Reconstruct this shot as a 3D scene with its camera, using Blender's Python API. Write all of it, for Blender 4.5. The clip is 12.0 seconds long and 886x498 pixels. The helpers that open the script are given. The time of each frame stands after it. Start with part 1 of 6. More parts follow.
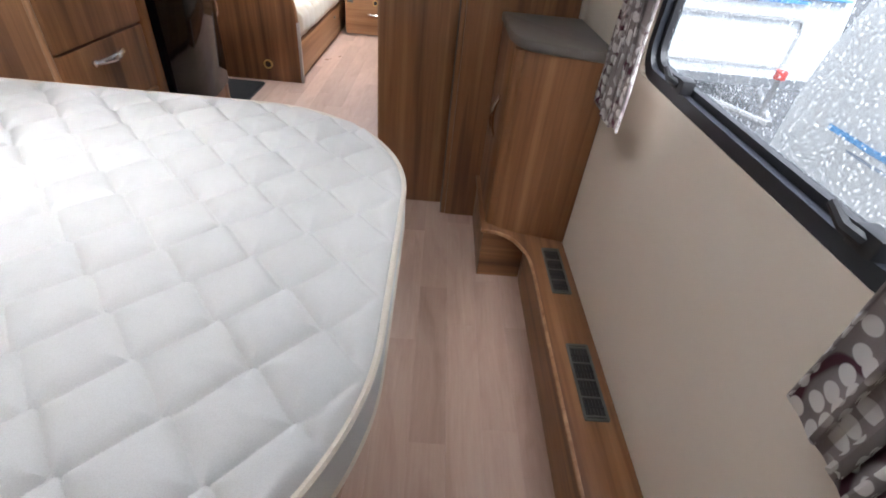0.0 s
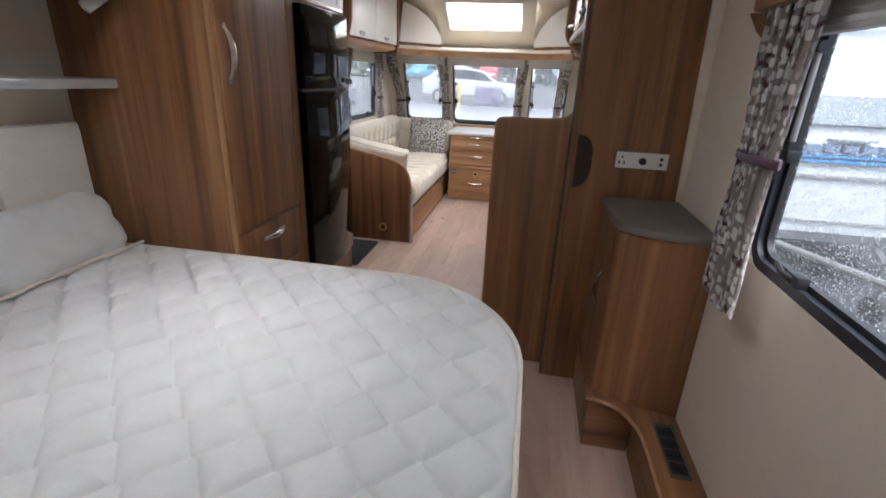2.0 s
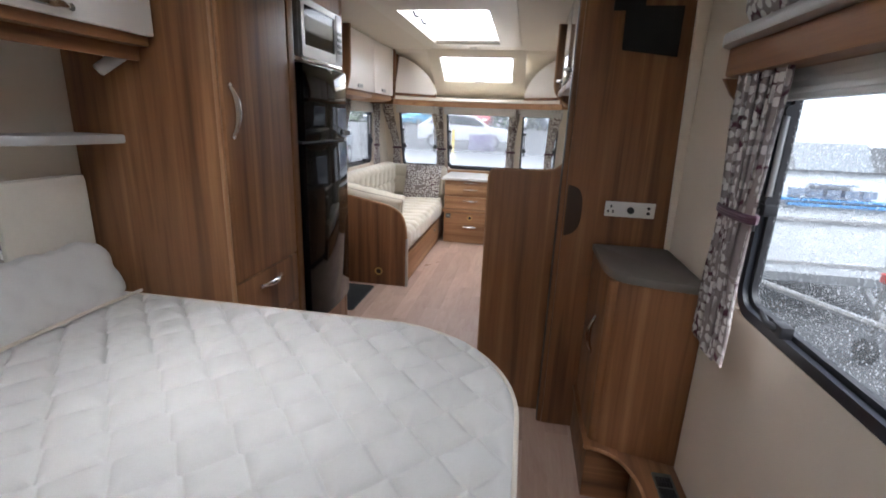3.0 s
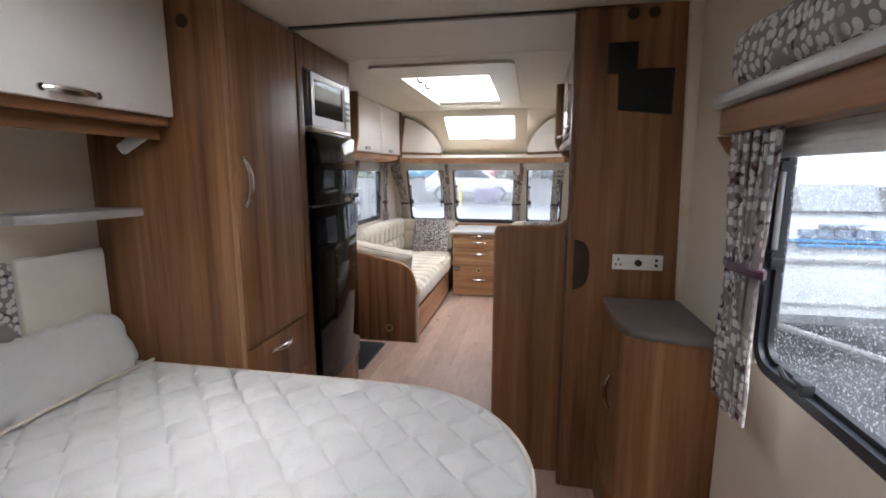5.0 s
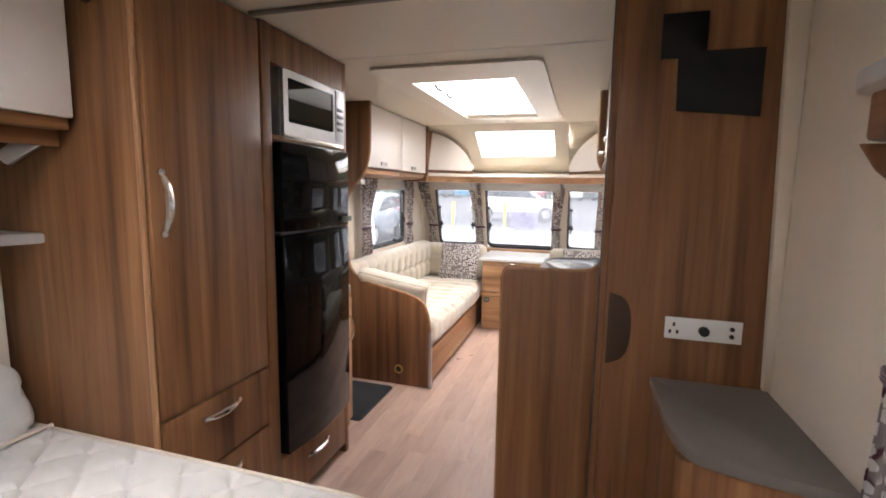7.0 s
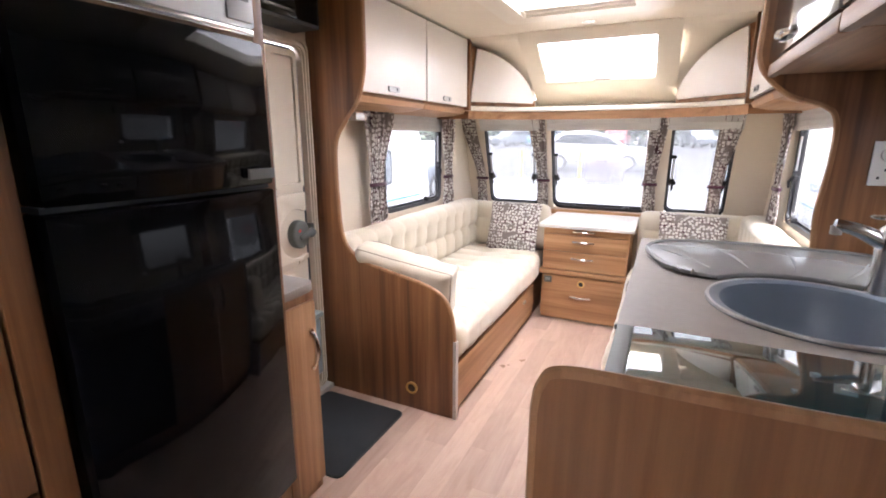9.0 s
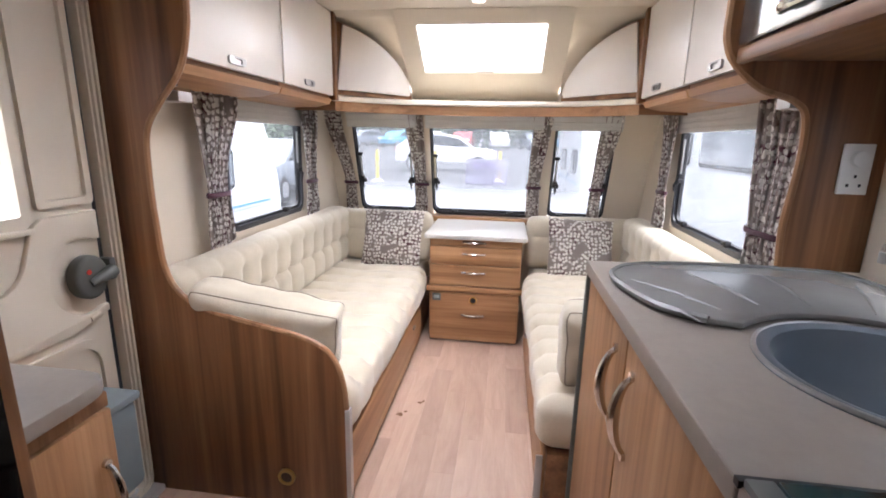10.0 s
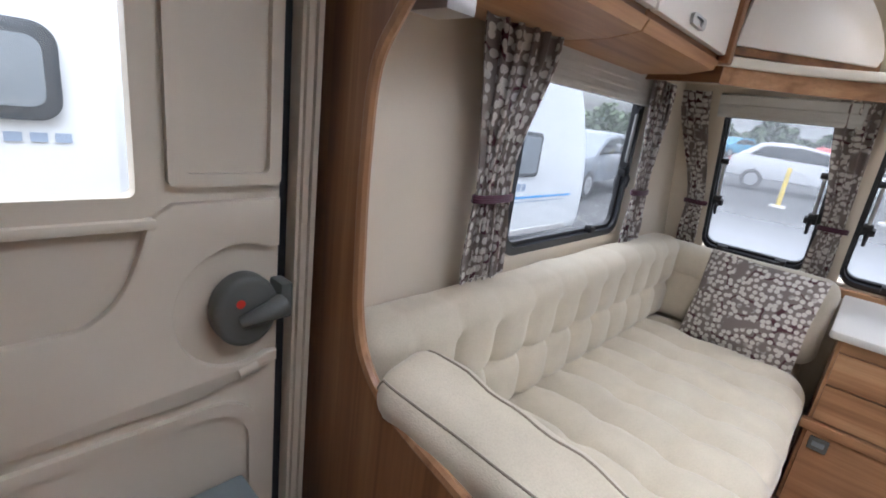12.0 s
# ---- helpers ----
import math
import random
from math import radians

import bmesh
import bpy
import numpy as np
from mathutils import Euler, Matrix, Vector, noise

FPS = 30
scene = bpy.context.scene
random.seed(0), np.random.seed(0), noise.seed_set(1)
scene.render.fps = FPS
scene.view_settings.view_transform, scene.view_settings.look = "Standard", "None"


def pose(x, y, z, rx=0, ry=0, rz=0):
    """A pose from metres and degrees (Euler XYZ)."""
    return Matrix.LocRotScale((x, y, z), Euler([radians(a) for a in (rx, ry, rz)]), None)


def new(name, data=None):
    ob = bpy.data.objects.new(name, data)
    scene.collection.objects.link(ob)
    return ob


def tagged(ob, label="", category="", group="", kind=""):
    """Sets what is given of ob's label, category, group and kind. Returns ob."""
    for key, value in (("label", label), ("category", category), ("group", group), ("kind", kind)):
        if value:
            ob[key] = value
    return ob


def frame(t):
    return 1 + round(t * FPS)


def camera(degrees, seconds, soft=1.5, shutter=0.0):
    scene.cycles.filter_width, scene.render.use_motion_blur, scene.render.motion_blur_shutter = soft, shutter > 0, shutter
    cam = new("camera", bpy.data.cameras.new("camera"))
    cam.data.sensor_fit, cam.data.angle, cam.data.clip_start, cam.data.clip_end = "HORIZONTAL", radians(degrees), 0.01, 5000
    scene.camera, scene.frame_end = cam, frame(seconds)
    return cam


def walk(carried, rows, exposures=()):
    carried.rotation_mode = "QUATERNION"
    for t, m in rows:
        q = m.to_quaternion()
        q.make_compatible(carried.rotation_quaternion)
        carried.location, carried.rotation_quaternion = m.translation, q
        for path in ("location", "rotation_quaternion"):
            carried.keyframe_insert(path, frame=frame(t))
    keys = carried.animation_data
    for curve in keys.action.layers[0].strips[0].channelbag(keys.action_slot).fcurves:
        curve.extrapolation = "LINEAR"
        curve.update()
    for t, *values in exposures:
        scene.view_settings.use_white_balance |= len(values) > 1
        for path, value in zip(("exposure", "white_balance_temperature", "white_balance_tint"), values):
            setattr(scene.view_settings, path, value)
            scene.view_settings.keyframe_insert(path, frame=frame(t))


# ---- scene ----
# ---- camera ----
cam = camera(87.4, 12.0, 1.8)
METRES, EYE, TILT, LEAN, TURN = 3.5, 1.17, 0.0, 0.0, -3.1
ROWS = [
    (0.0, 0.0, 0.0, 0.0, 3.89, -37.57, -5.07),
    (0.5, -0.008, -0.0074, 0.0106, 10.26, -32.16, -3.94),
    (1.0, -0.0158, -0.0128, 0.0164, 11.86, -28.73, -3.57),
    (1.5, -0.021, -0.0164, 0.0263, 13.52, -24.22, -2.62),
    (2.0, -0.0243, -0.0215, 0.0331, 13.77, -20.73, -2.21),
    (2.5, -0.0245, -0.0257, 0.0381, 13.47, -18.32, -2.23),
    (3.0, -0.0234, -0.0289, 0.0435, 13.1, -15.68, -2.15),
    (3.5, -0.0235, -0.031, 0.0483, 13.3, -13.14, -1.57),
    (5.5, -0.0192, -0.0291, 0.0538, 14.08, -9.28, 0.32),
    (6.0, -0.0169, -0.009, 0.0528, 14.55, -9.97, 0.31),
    (6.5, -0.0143, 0.0516, 0.0567, 15.26, -7.77, -1.1),
    (7.0, -0.0037, 0.1223, 0.0572, 19.98, -7.26, -0.97),
    (7.2, 0.0041, 0.1576, 0.0551, 22.53, -7.16, -1.69),
    (8.8, -0.0482, 0.4078, 0.0437, 28.98, -12.71, -0.22),
    (9.0, -0.0661, 0.4365, 0.0412, 28.63, -13.44, -0.11),
    (9.5, -0.1203, 0.5025, 0.0378, 20.26, -13.6, 0.02),
    (10.0, -0.1631, 0.5633, 0.0354, 10.68, -13.18, -1.22),
    (10.5, -0.2, 0.6285, 0.0342, 12.46, -12.94, -2.03),
    (11.0, -0.232, 0.6905, 0.0335, 18.25, -12.91, -3.27),
    (11.5, -0.2721, 0.7519, 0.0289, 28.84, -14.48, -4.31),
    (12.0, -0.3155, 0.8048, 0.0226, 47.29, -16.71, -7.21),
]
EXPOSURES = [(0.0, 3.5, 5950, 11), (0.5, 2.98, 5950, 11), (1.0, 2.85, 5950, 11), (3.5, 2.92, 5950, 11), (5.5, 3.02, 6050, 12), (7.0, 3.5, 6450, 15), (9.0, 3.72, 6300, 18), (10.5, 3.0, 6050, 14), (12.0, 2.62, 5850, 12)]
walk(cam, [(t, pose(0, 0, EYE, TILT, LEAN, TURN) @ pose(METRES * x, METRES * y, METRES * z, 90 + pitch, roll, yaw)) for t, x, y, z, yaw, pitch, roll in ROWS], EXPOSURES)

# ---- world and sun: an overcast day ----
world = bpy.data.worlds.new("overcast_sky")
scene.world = world
world.use_nodes = True
wt = world.node_tree
wt.nodes.clear()
sky = wt.nodes.new("ShaderNodeTexSky")
sky.sky_type = "NISHITA"
sky.sun_disc = False
sky.sun_elevation, sky.sun_rotation = radians(72), radians(150)
sky.air_density, sky.dust_density = 1.0, 6.0
grey = wt.nodes.new("ShaderNodeHueSaturation")
grey.inputs["Saturation"].default_value = 0.18
back = wt.nodes.new("ShaderNodeBackground")
back.inputs["Strength"].default_value = 0.15
wout = wt.nodes.new("ShaderNodeOutputWorld")
wt.links.new(sky.outputs[0], grey.inputs["Color"])
wt.links.new(grey.outputs[0], back.inputs["Color"])
wt.links.new(back.outputs[0], wout.inputs["Surface"])
sun = new("sun", bpy.data.lights.new("sun", "SUN"))
sun.data.energy, sun.data.angle, sun.data.color = 0.8, radians(70), (1.0, 0.98, 0.95)
sun.matrix_world = pose(0, 0, 12, 18, 0, 30)

# ---- materials ----


def base_mat(name, rough=0.5, metal=0.0):
    m = bpy.data.materials.new(name)
    m.use_nodes = True
    nt = m.node_tree
    b = nt.nodes["Principled BSDF"]
    b.inputs["Roughness"].default_value = rough
    b.inputs["Metallic"].default_value = metal
    return m, nt, b


def coords(nt, scale=(1, 1, 1), shift=True):
    """Object coordinates, stretched, with an offset for each object."""
    tc = nt.nodes.new("ShaderNodeTexCoord")
    mp = nt.nodes.new("ShaderNodeMapping")
    mp.inputs["Scale"].default_value = scale
    if shift:
        oi = nt.nodes.new("ShaderNodeObjectInfo")
        ml = nt.nodes.new("ShaderNodeMath")
        ml.operation = "MULTIPLY"
        ml.inputs[1].default_value = 37.0
        nt.links.new(oi.outputs["Random"], ml.inputs[0])
        ad = nt.nodes.new("ShaderNodeVectorMath")
        ad.operation = "ADD"
        nt.links.new(tc.outputs["Object"], ad.inputs[0])
        nt.links.new(ml.outputs[0], ad.inputs[1])
        nt.links.new(ad.outputs[0], mp.inputs["Vector"])
    else:
        nt.links.new(tc.outputs["Object"], mp.inputs["Vector"])
    return mp.outputs[0]


def noise_node(nt, vec, scale, detail=3.0, rough=0.55, distort=0.0):
    n = nt.nodes.new("ShaderNodeTexNoise")
    n.inputs["Scale"].default_value = scale
    n.inputs["Detail"].default_value = detail
    n.inputs["Roughness"].default_value = rough
    n.inputs["Distortion"].default_value = distort
    nt.links.new(vec, n.inputs["Vector"])
    return n.outputs["Fac"]


def ramp(nt, fac, stops):
    r = nt.nodes.new("ShaderNodeValToRGB")
    while len(r.color_ramp.elements) < len(stops):
        r.color_ramp.elements.new(0.5)
    for e, (p, c) in zip(r.color_ramp.elements, stops):
        e.position, e.color = p, (*c, 1) if len(c) == 3 else c
    nt.links.new(fac, r.inputs["Fac"])
    return r.outputs["Color"]


def mix(nt, fac, a, b, mode="MIX"):
    m = nt.nodes.new("ShaderNodeMix")
    m.data_type, m.blend_type = "RGBA", mode
    for key, v in ((0, fac), (6, a), (7, b)):
        if isinstance(v, (int, float)):
            m.inputs[key].default_value = v
        elif isinstance(v, tuple):
            m.inputs[key].default_value = (*v, 1)
        else:
            nt.links.new(v, m.inputs[key])
    return m.outputs[2]


def bump(nt, b, height, strength, distance=0.002):
    n = nt.nodes.new("ShaderNodeBump")
    n.inputs["Strength"].default_value = strength
    n.inputs["Distance"].default_value = distance
    nt.links.new(height, n.inputs["Height"])
    nt.links.new(n.outputs[0], b.inputs["Normal"])


def wood(name, dark, mid, light, along, rough=0.42, veins=0.42):
    """Foil-faced board with bands of grain along one axis."""
    m, nt, b = base_mat(name, rough)
    s = [1.0, 1.0, 1.0]
    s["xyz".index(along)] = 0.035
    vec = coords(nt, tuple(s))
    wide = noise_node(nt, vec, 19.0, 2.0, 0.5, 0.3)
    vein = noise_node(nt, vec, 52.0, 2.0, 0.5, 0.2)
    fine = noise_node(nt, vec, 130.0, 4.0, 0.7)
    c = ramp(nt, wide, [(0.29, dark), (0.46, mid), (0.55, mid), (0.70, light)])
    d = ramp(nt, fine, [(0.3, (0.62, 0.56, 0.52)), (0.60, (1, 1, 1))])
    c = mix(nt, 0.4, c, d, "MULTIPLY")
    e = ramp(nt, vein, [(0.36, (0.60, 0.53, 0.48)), (0.47, (1, 1, 1))])
    c = mix(nt, veins, c, e, "MULTIPLY")
    nt.links.new(c, b.inputs["Base Color"])
    bump(nt, b, fine, 0.12, 0.0006)
    return m


def plain(name, colour, rough=0.5, metal=0.0, vary=0.08, scale=6.0, grain=260.0, relief=0.06, dist=0.0008, coat=0.0):
    m, nt, b = base_mat(name, rough, metal)
    vec = coords(nt)
    big = noise_node(nt, vec, scale, 4.0)
    lo = tuple(max(0, v * (1 - vary)) for v in colour)
    hi = tuple(min(1, v * (1 + vary)) for v in colour)
    nt.links.new(ramp(nt, big, [(0.3, lo), (0.7, hi)]), b.inputs["Base Color"])
    b.inputs["Coat Weight"].default_value = coat
    if relief:
        bump(nt, b, noise_node(nt, vec, grain, 3.0), relief, dist)
    return m


def fabric_print(name, ground, dot, twig, size=0.022):
    """Taupe cloth with pale round blossoms strung along thin plum twigs, in metres of cloth."""
    m, nt, b = base_mat(name, 0.85)
    tc = nt.nodes.new("ShaderNodeTexCoord")
    vec = tc.outputs["UV"]
    v = nt.nodes.new("ShaderNodeTexVoronoi")
    v.voronoi_dimensions = "2D"
    v.inputs["Scale"].default_value = 1 / size
    v.inputs["Randomness"].default_value = 0.62
    nt.links.new(vec, v.inputs["Vector"])
    mask = ramp(nt, v.outputs["Distance"], [(0.36, (1, 1, 1)), (0.41, (0, 0, 0))])
    bend = noise_node(nt, vec, 0.16 / size, 1.0, 0.4, 0.6)
    clump = ramp(nt, bend, [(0.33, (0, 0, 0)), (0.37, (1, 1, 1)), (0.60, (1, 1, 1)), (0.64, (0, 0, 0))])
    dots = mix(nt, 1.0, mask, clump, "MULTIPLY")
    lines = ramp(nt, bend, [(0.468, (0, 0, 0)), (0.478, (1, 1, 1)), (0.500, (1, 1, 1)), (0.510, (0, 0, 0))])
    weave = noise_node(nt, vec, 500.0, 2.0)
    g = mix(nt, weave, tuple(x * 0.82 for x in ground), ground)
    c = mix(nt, lines, g, twig)
    c = mix(nt, dots, c, dot)
    nt.links.new(c, b.inputs["Base Color"])
    b.inputs["Sheen Weight"].default_value = 0.2
    bump(nt, b, weave, 0.25, 0.001)
    through_light = nt.nodes.new("ShaderNodeBsdfTranslucent")
    nt.links.new(c, through_light.inputs["Color"])
    both = nt.nodes.new("ShaderNodeMixShader")
    both.inputs[0].default_value = 0.38
    nt.links.new(b.outputs[0], both.inputs[1])
    nt.links.new(through_light.outputs[0], both.inputs[2])
    nt.links.new(both.outputs[0], nt.nodes["Material Output"].inputs["Surface"])
    return m


def cloth(name, colour, vary=0.07, rough=0.9, grain=420.0, relief=0.35, sheen=0.35):
    m, nt, b = base_mat(name, rough)
    vec = coords(nt)
    big = noise_node(nt, vec, 7.0, 5.0, 0.6)
    fine = noise_node(nt, vec, grain, 2.0)
    c = ramp(nt, big, [(0.3, tuple(v * (1 - vary) for v in colour)), (0.7, tuple(min(1, v * (1 + vary)) for v in colour))])
    d = ramp(nt, fine, [(0.3, (0.86, 0.85, 0.83)), (0.6, (1, 1, 1))])
    nt.links.new(mix(nt, 0.6, c, d, "MULTIPLY"), b.inputs["Base Color"])
    b.inputs["Sheen Weight"].default_value = sheen
    bump(nt, b, fine, relief, 0.0012)
    return m


def glass_mat(name, haze=0.10, tint=(1, 1, 1), drops=0.0, dropsize=0.006, veil_tone=1.0, foot=0.0):
    """Thin acrylic pane: see-through, with a tint, a mist of condensation and rain drops."""
    m = bpy.data.materials.new(name)
    m.use_nodes = True
    nt = m.node_tree
    nt.nodes.clear()
    out = nt.nodes.new("ShaderNodeOutputMaterial")
    clear = nt.nodes.new("ShaderNodeBsdfTransparent")
    clear.inputs["Color"].default_value = (*tint, 1)
    gloss = nt.nodes.new("ShaderNodeBsdfGlossy")
    gloss.inputs["Roughness"].default_value = 0.04
    lw = nt.nodes.new("ShaderNodeLayerWeight")
    lw.inputs["Blend"].default_value = 0.5
    p5 = nt.nodes.new("ShaderNodeMath")
    p5.operation = "POWER"
    p5.inputs[1].default_value = 5.0
    nt.links.new(lw.outputs["Facing"], p5.inputs[0])
    fres = nt.nodes.new("ShaderNodeMath")
    fres.operation = "MULTIPLY_ADD"
    fres.inputs[1].default_value, fres.inputs[2].default_value = 0.45, 0.02
    nt.links.new(p5.outputs[0], fres.inputs[0])
    s1 = nt.nodes.new("ShaderNodeMixShader")
    nt.links.new(fres.outputs[0], s1.inputs[0])
    nt.links.new(clear.outputs[0], s1.inputs[1])
    nt.links.new(gloss.outputs[0], s1.inputs[2])
    veil = nt.nodes.new("ShaderNodeBsdfTranslucent")
    veil.inputs["Color"].default_value = (0.9 * veil_tone, 0.92 * veil_tone, 0.95 * veil_tone, 1)
    vec = coords(nt)
    mist = noise_node(nt, vec, 5.0, 4.0)
    fog = ramp(nt, mist, [(0.3, (haze * 0.7,) * 3), (0.7, (haze * 1.3,) * 3)])
    if drops:
        v = nt.nodes.new("ShaderNodeTexVoronoi")
        v.inputs["Scale"].default_value = 1 / dropsize
        nt.links.new(vec, v.inputs["Vector"])
        d = ramp(nt, v.outputs["Distance"], [(0.20, (drops,) * 3), (0.30, (0, 0, 0))])
        fog = mix(nt, 1.0, fog, d, "ADD")
    if foot:
        # condensation gathered along the bottom of the pane
        xyz = nt.nodes.new("ShaderNodeSeparateXYZ")
        nt.links.new(coords(nt, shift=False), xyz.inputs[0])
        edge = nt.nodes.new("ShaderNodeMath")
        edge.operation = "MULTIPLY_ADD"
        edge.inputs[1].default_value = 0.10
        nt.links.new(mist, edge.inputs[0])
        nt.links.new(xyz.outputs["Z"], edge.inputs[2])
        low = ramp(nt, edge.outputs[0], [(0.06, (foot,) * 3), (0.16, (foot * 0.7,) * 3), (0.30, (0, 0, 0))])
        fog = mix(nt, 1.0, fog, low, "ADD")
    s2 = nt.nodes.new("ShaderNodeMixShader")
    nt.links.new(fog, s2.inputs[0])
    nt.links.new(s1.outputs[0], s2.inputs[1])
    nt.links.new(veil.outputs[0], s2.inputs[2])
    nt.links.new(s2.outputs[0], out.inputs["Surface"])
    return m


W_D, W_M, W_L = (0.135, 0.058, 0.024), (0.25, 0.114, 0.047), (0.35, 0.172, 0.075)
WOOD = wood("walnut_board_upright", W_D, W_M, W_L, "z")
WOODX = wood("walnut_board_across", W_D, W_M, W_L, "x")
WOODY = wood("walnut_board_along", W_D, W_M, W_L, "y")
L_D, L_M, L_L = (0.29, 0.140, 0.060), (0.44, 0.235, 0.112), (0.54, 0.32, 0.165)
PALE = wood("honey_board_upright", L_D, L_M, L_L, "z", veins=0.22)
PALEX = wood("honey_board_across", L_D, L_M, L_L, "x", veins=0.22)
PALEY = wood("honey_board_along", L_D, L_M, L_L, "y", veins=0.22)
EDGE = wood("walnut_edging", (0.25, 0.12, 0.054), (0.37, 0.195, 0.095), (0.46, 0.265, 0.138), "z", 0.4)
def vinyl(name, dark, mid, light, rough):
    """Printed oak planks: soft long grain, faint knots, each plank its own tone."""
    m, nt, b = base_mat(name, rough)
    vec = coords(nt, (1.0, 0.2, 1.0))
    wide = noise_node(nt, vec, 11.0, 5.0, 0.62, 1.2)
    fine = noise_node(nt, coords(nt, (1.0, 0.04, 1.0)), 140.0, 3.0, 0.6)
    c = ramp(nt, wide, [(0.25, dark), (0.5, mid), (0.75, light)])
    d = ramp(nt, fine, [(0.3, (0.86, 0.84, 0.82)), (0.65, (1, 1, 1))])
    c = mix(nt, 0.5, c, d, "MULTIPLY")
    oi = nt.nodes.new("ShaderNodeObjectInfo")
    tone = ramp(nt, oi.outputs["Random"], [(0.0, (0.77, 0.75, 0.735)), (0.45, (0.89, 0.875, 0.865)), (1.0, (1.0, 1.0, 1.0))])
    nt.links.new(mix(nt, 1.0, c, tone, "MULTIPLY"), b.inputs["Base Color"])
    bump(nt, b, fine, 0.08, 0.0005)
    return m


FLOORW = vinyl("limed_oak_vinyl", (0.48, 0.325, 0.245), (0.575, 0.408, 0.32), (0.63, 0.465, 0.37), 0.36)
WALL = plain("cream_wall_board", (0.73, 0.645, 0.53), 0.55, vary=0.03, scale=3.0, relief=0.10)
CEIL = plain("cream_ceiling_board", (0.72, 0.645, 0.53), 0.5, vary=0.03, scale=2.0, relief=0.05)
WHITE = plain("off_white_locker_foil", (0.74, 0.69, 0.635), 0.32, vary=0.02, scale=3.0, relief=0.02)
DOORCREAM = plain("cream_door_plastic", (0.70, 0.63, 0.52), 0.42, vary=0.03, scale=4.0, relief=0.06)
CHROME = plain("brushed_chrome", (0.72, 0.70, 0.67), 0.2, 1.0, 0.05, relief=0.02)
STEEL = plain("brushed_steel", (0.46, 0.455, 0.45), 0.42, 1.0, 0.06, relief=0.04)
BLACKGLOSS = plain("black_gloss_fridge", (0.003, 0.003, 0.004), 0.055, 0.0, 0.1, relief=0.0)
BLACKGLOSS.node_tree.nodes["Principled BSDF"].inputs["Specular IOR Level"].default_value = 0.18
BLACK = plain("black_plastic", (0.014, 0.014, 0.016), 0.4, relief=0.05)
RUBBER = plain("black_rubber", (0.018, 0.020, 0.026), 0.35, relief=0.06)
# dark brown for plinths and pocket; on hole discs it paints the shade inside
DARKRECESS = plain("dark_recess", (0.05, 0.025, 0.013), 0.5)
MATTRESS = cloth("quilted_white_ticking", (0.575, 0.56, 0.53), 0.03, 0.9, 600.0, 0.15, 0.0)
PIPING = cloth("beige_piping", (0.62, 0.55, 0.45), 0.05)
UPHOL = cloth("cream_chenille", (0.64, 0.57, 0.45), 0.07, grain=300.0, relief=0.5)
UPHOLDARK = cloth("dark_cream_piping", (0.27, 0.225, 0.17), 0.08)
HEADB = cloth("cream_headboard_fabric", (0.66, 0.61, 0.52), 0.04)
PRINT = fabric_print("blossom_print", (0.37, 0.315, 0.30), (0.84, 0.81, 0.78), (0.11, 0.035, 0.055), 0.026)
PRINTSMALL = fabric_print("blossom_print_dense", (0.33, 0.275, 0.25), (0.84, 0.80, 0.75), (0.12, 0.05, 0.06), 0.023)
PRINTLOUNGE = fabric_print("blossom_print_lounge", (0.32, 0.27, 0.25), (0.86, 0.83, 0.80), (0.11, 0.035, 0.055), 0.026)
PLUM = cloth("plum_tieback", (0.085, 0.022, 0.045), 0.08)
WORKTOP = plain("taupe_worktop", (0.29, 0.253, 0.22), 0.42, vary=0.04, scale=40.0, relief=0.05)
CABTOP = plain("dark_taupe_laminate", (0.15, 0.132, 0.115), 0.4, vary=0.05, scale=40.0, relief=0.05)
SILVER = plain("silver_trim", (0.50, 0.49, 0.48), 0.35, 0.4, 0.04, relief=0.02)
GREYPLAST = plain("grey_green_plastic", (0.115, 0.122, 0.112), 0.45, relief=0.08)
GREYSINK = plain("graphite_sink", (0.13, 0.16, 0.195), 0.3, vary=0.06, relief=0.03)
DRAINER = plain("graphite_drainer", (0.20, 0.203, 0.20), 0.27, 0.1, relief=0.03)
SMOKEGLASS = plain("smoked_glass_lid", (0.025, 0.06, 0.066), 0.05, 0.0, 0.1, relief=0.0, coat=1.0)
DARKGLOSS = plain("graphite_gloss_door", (0.115, 0.118, 0.12), 0.12, 0.2, relief=0.0, coat=0.5)
BLIND = plain("grey_pleated_blind", (0.64, 0.63, 0.60), 0.7, relief=0.1)
PLASTICW = plain("white_socket_plastic", (0.78, 0.77, 0.74), 0.35, vary=0.02, relief=0.0)
BINBLUE = plain("grey_blue_bin", (0.24, 0.29, 0.31), 0.4, relief=0.05)
MATBLACK = cloth("charcoal_doormat", (0.018, 0.020, 0.022), 0.2, 0.95, 700.0, 0.8, 0.0)
CHESTTOP = plain("pale_grey_laminate", (0.62, 0.60, 0.56), 0.35, vary=0.03, relief=0.02)
RED = plain("red_plastic", (0.62, 0.035, 0.02), 0.4, relief=0.0)
BRASS = plain("brass_ring", (0.70, 0.47, 0.18), 0.3, 0.9, relief=0.0)
# grey tints put a dimmer outdoors into the panes; sky light enters untinted
GLASS = glass_mat("rain_spotted_pane", 0.03, tint=(0.55, 0.565, 0.575), drops=0.22, dropsize=0.0085, veil_tone=0.8)
GLASSL = glass_mat("lounge_side_pane", 0.05, tint=(0.71, 0.72, 0.725), drops=0.03, dropsize=0.0075, veil_tone=0.8)
GLASSF = glass_mat("misted_front_pane", 0.15, tint=(0.58, 0.59, 0.595), veil_tone=0.66, foot=0.36)
GLASSDOOR = glass_mat("clear_door_pane", 0.03, tint=(0.88, 0.89, 0.89))
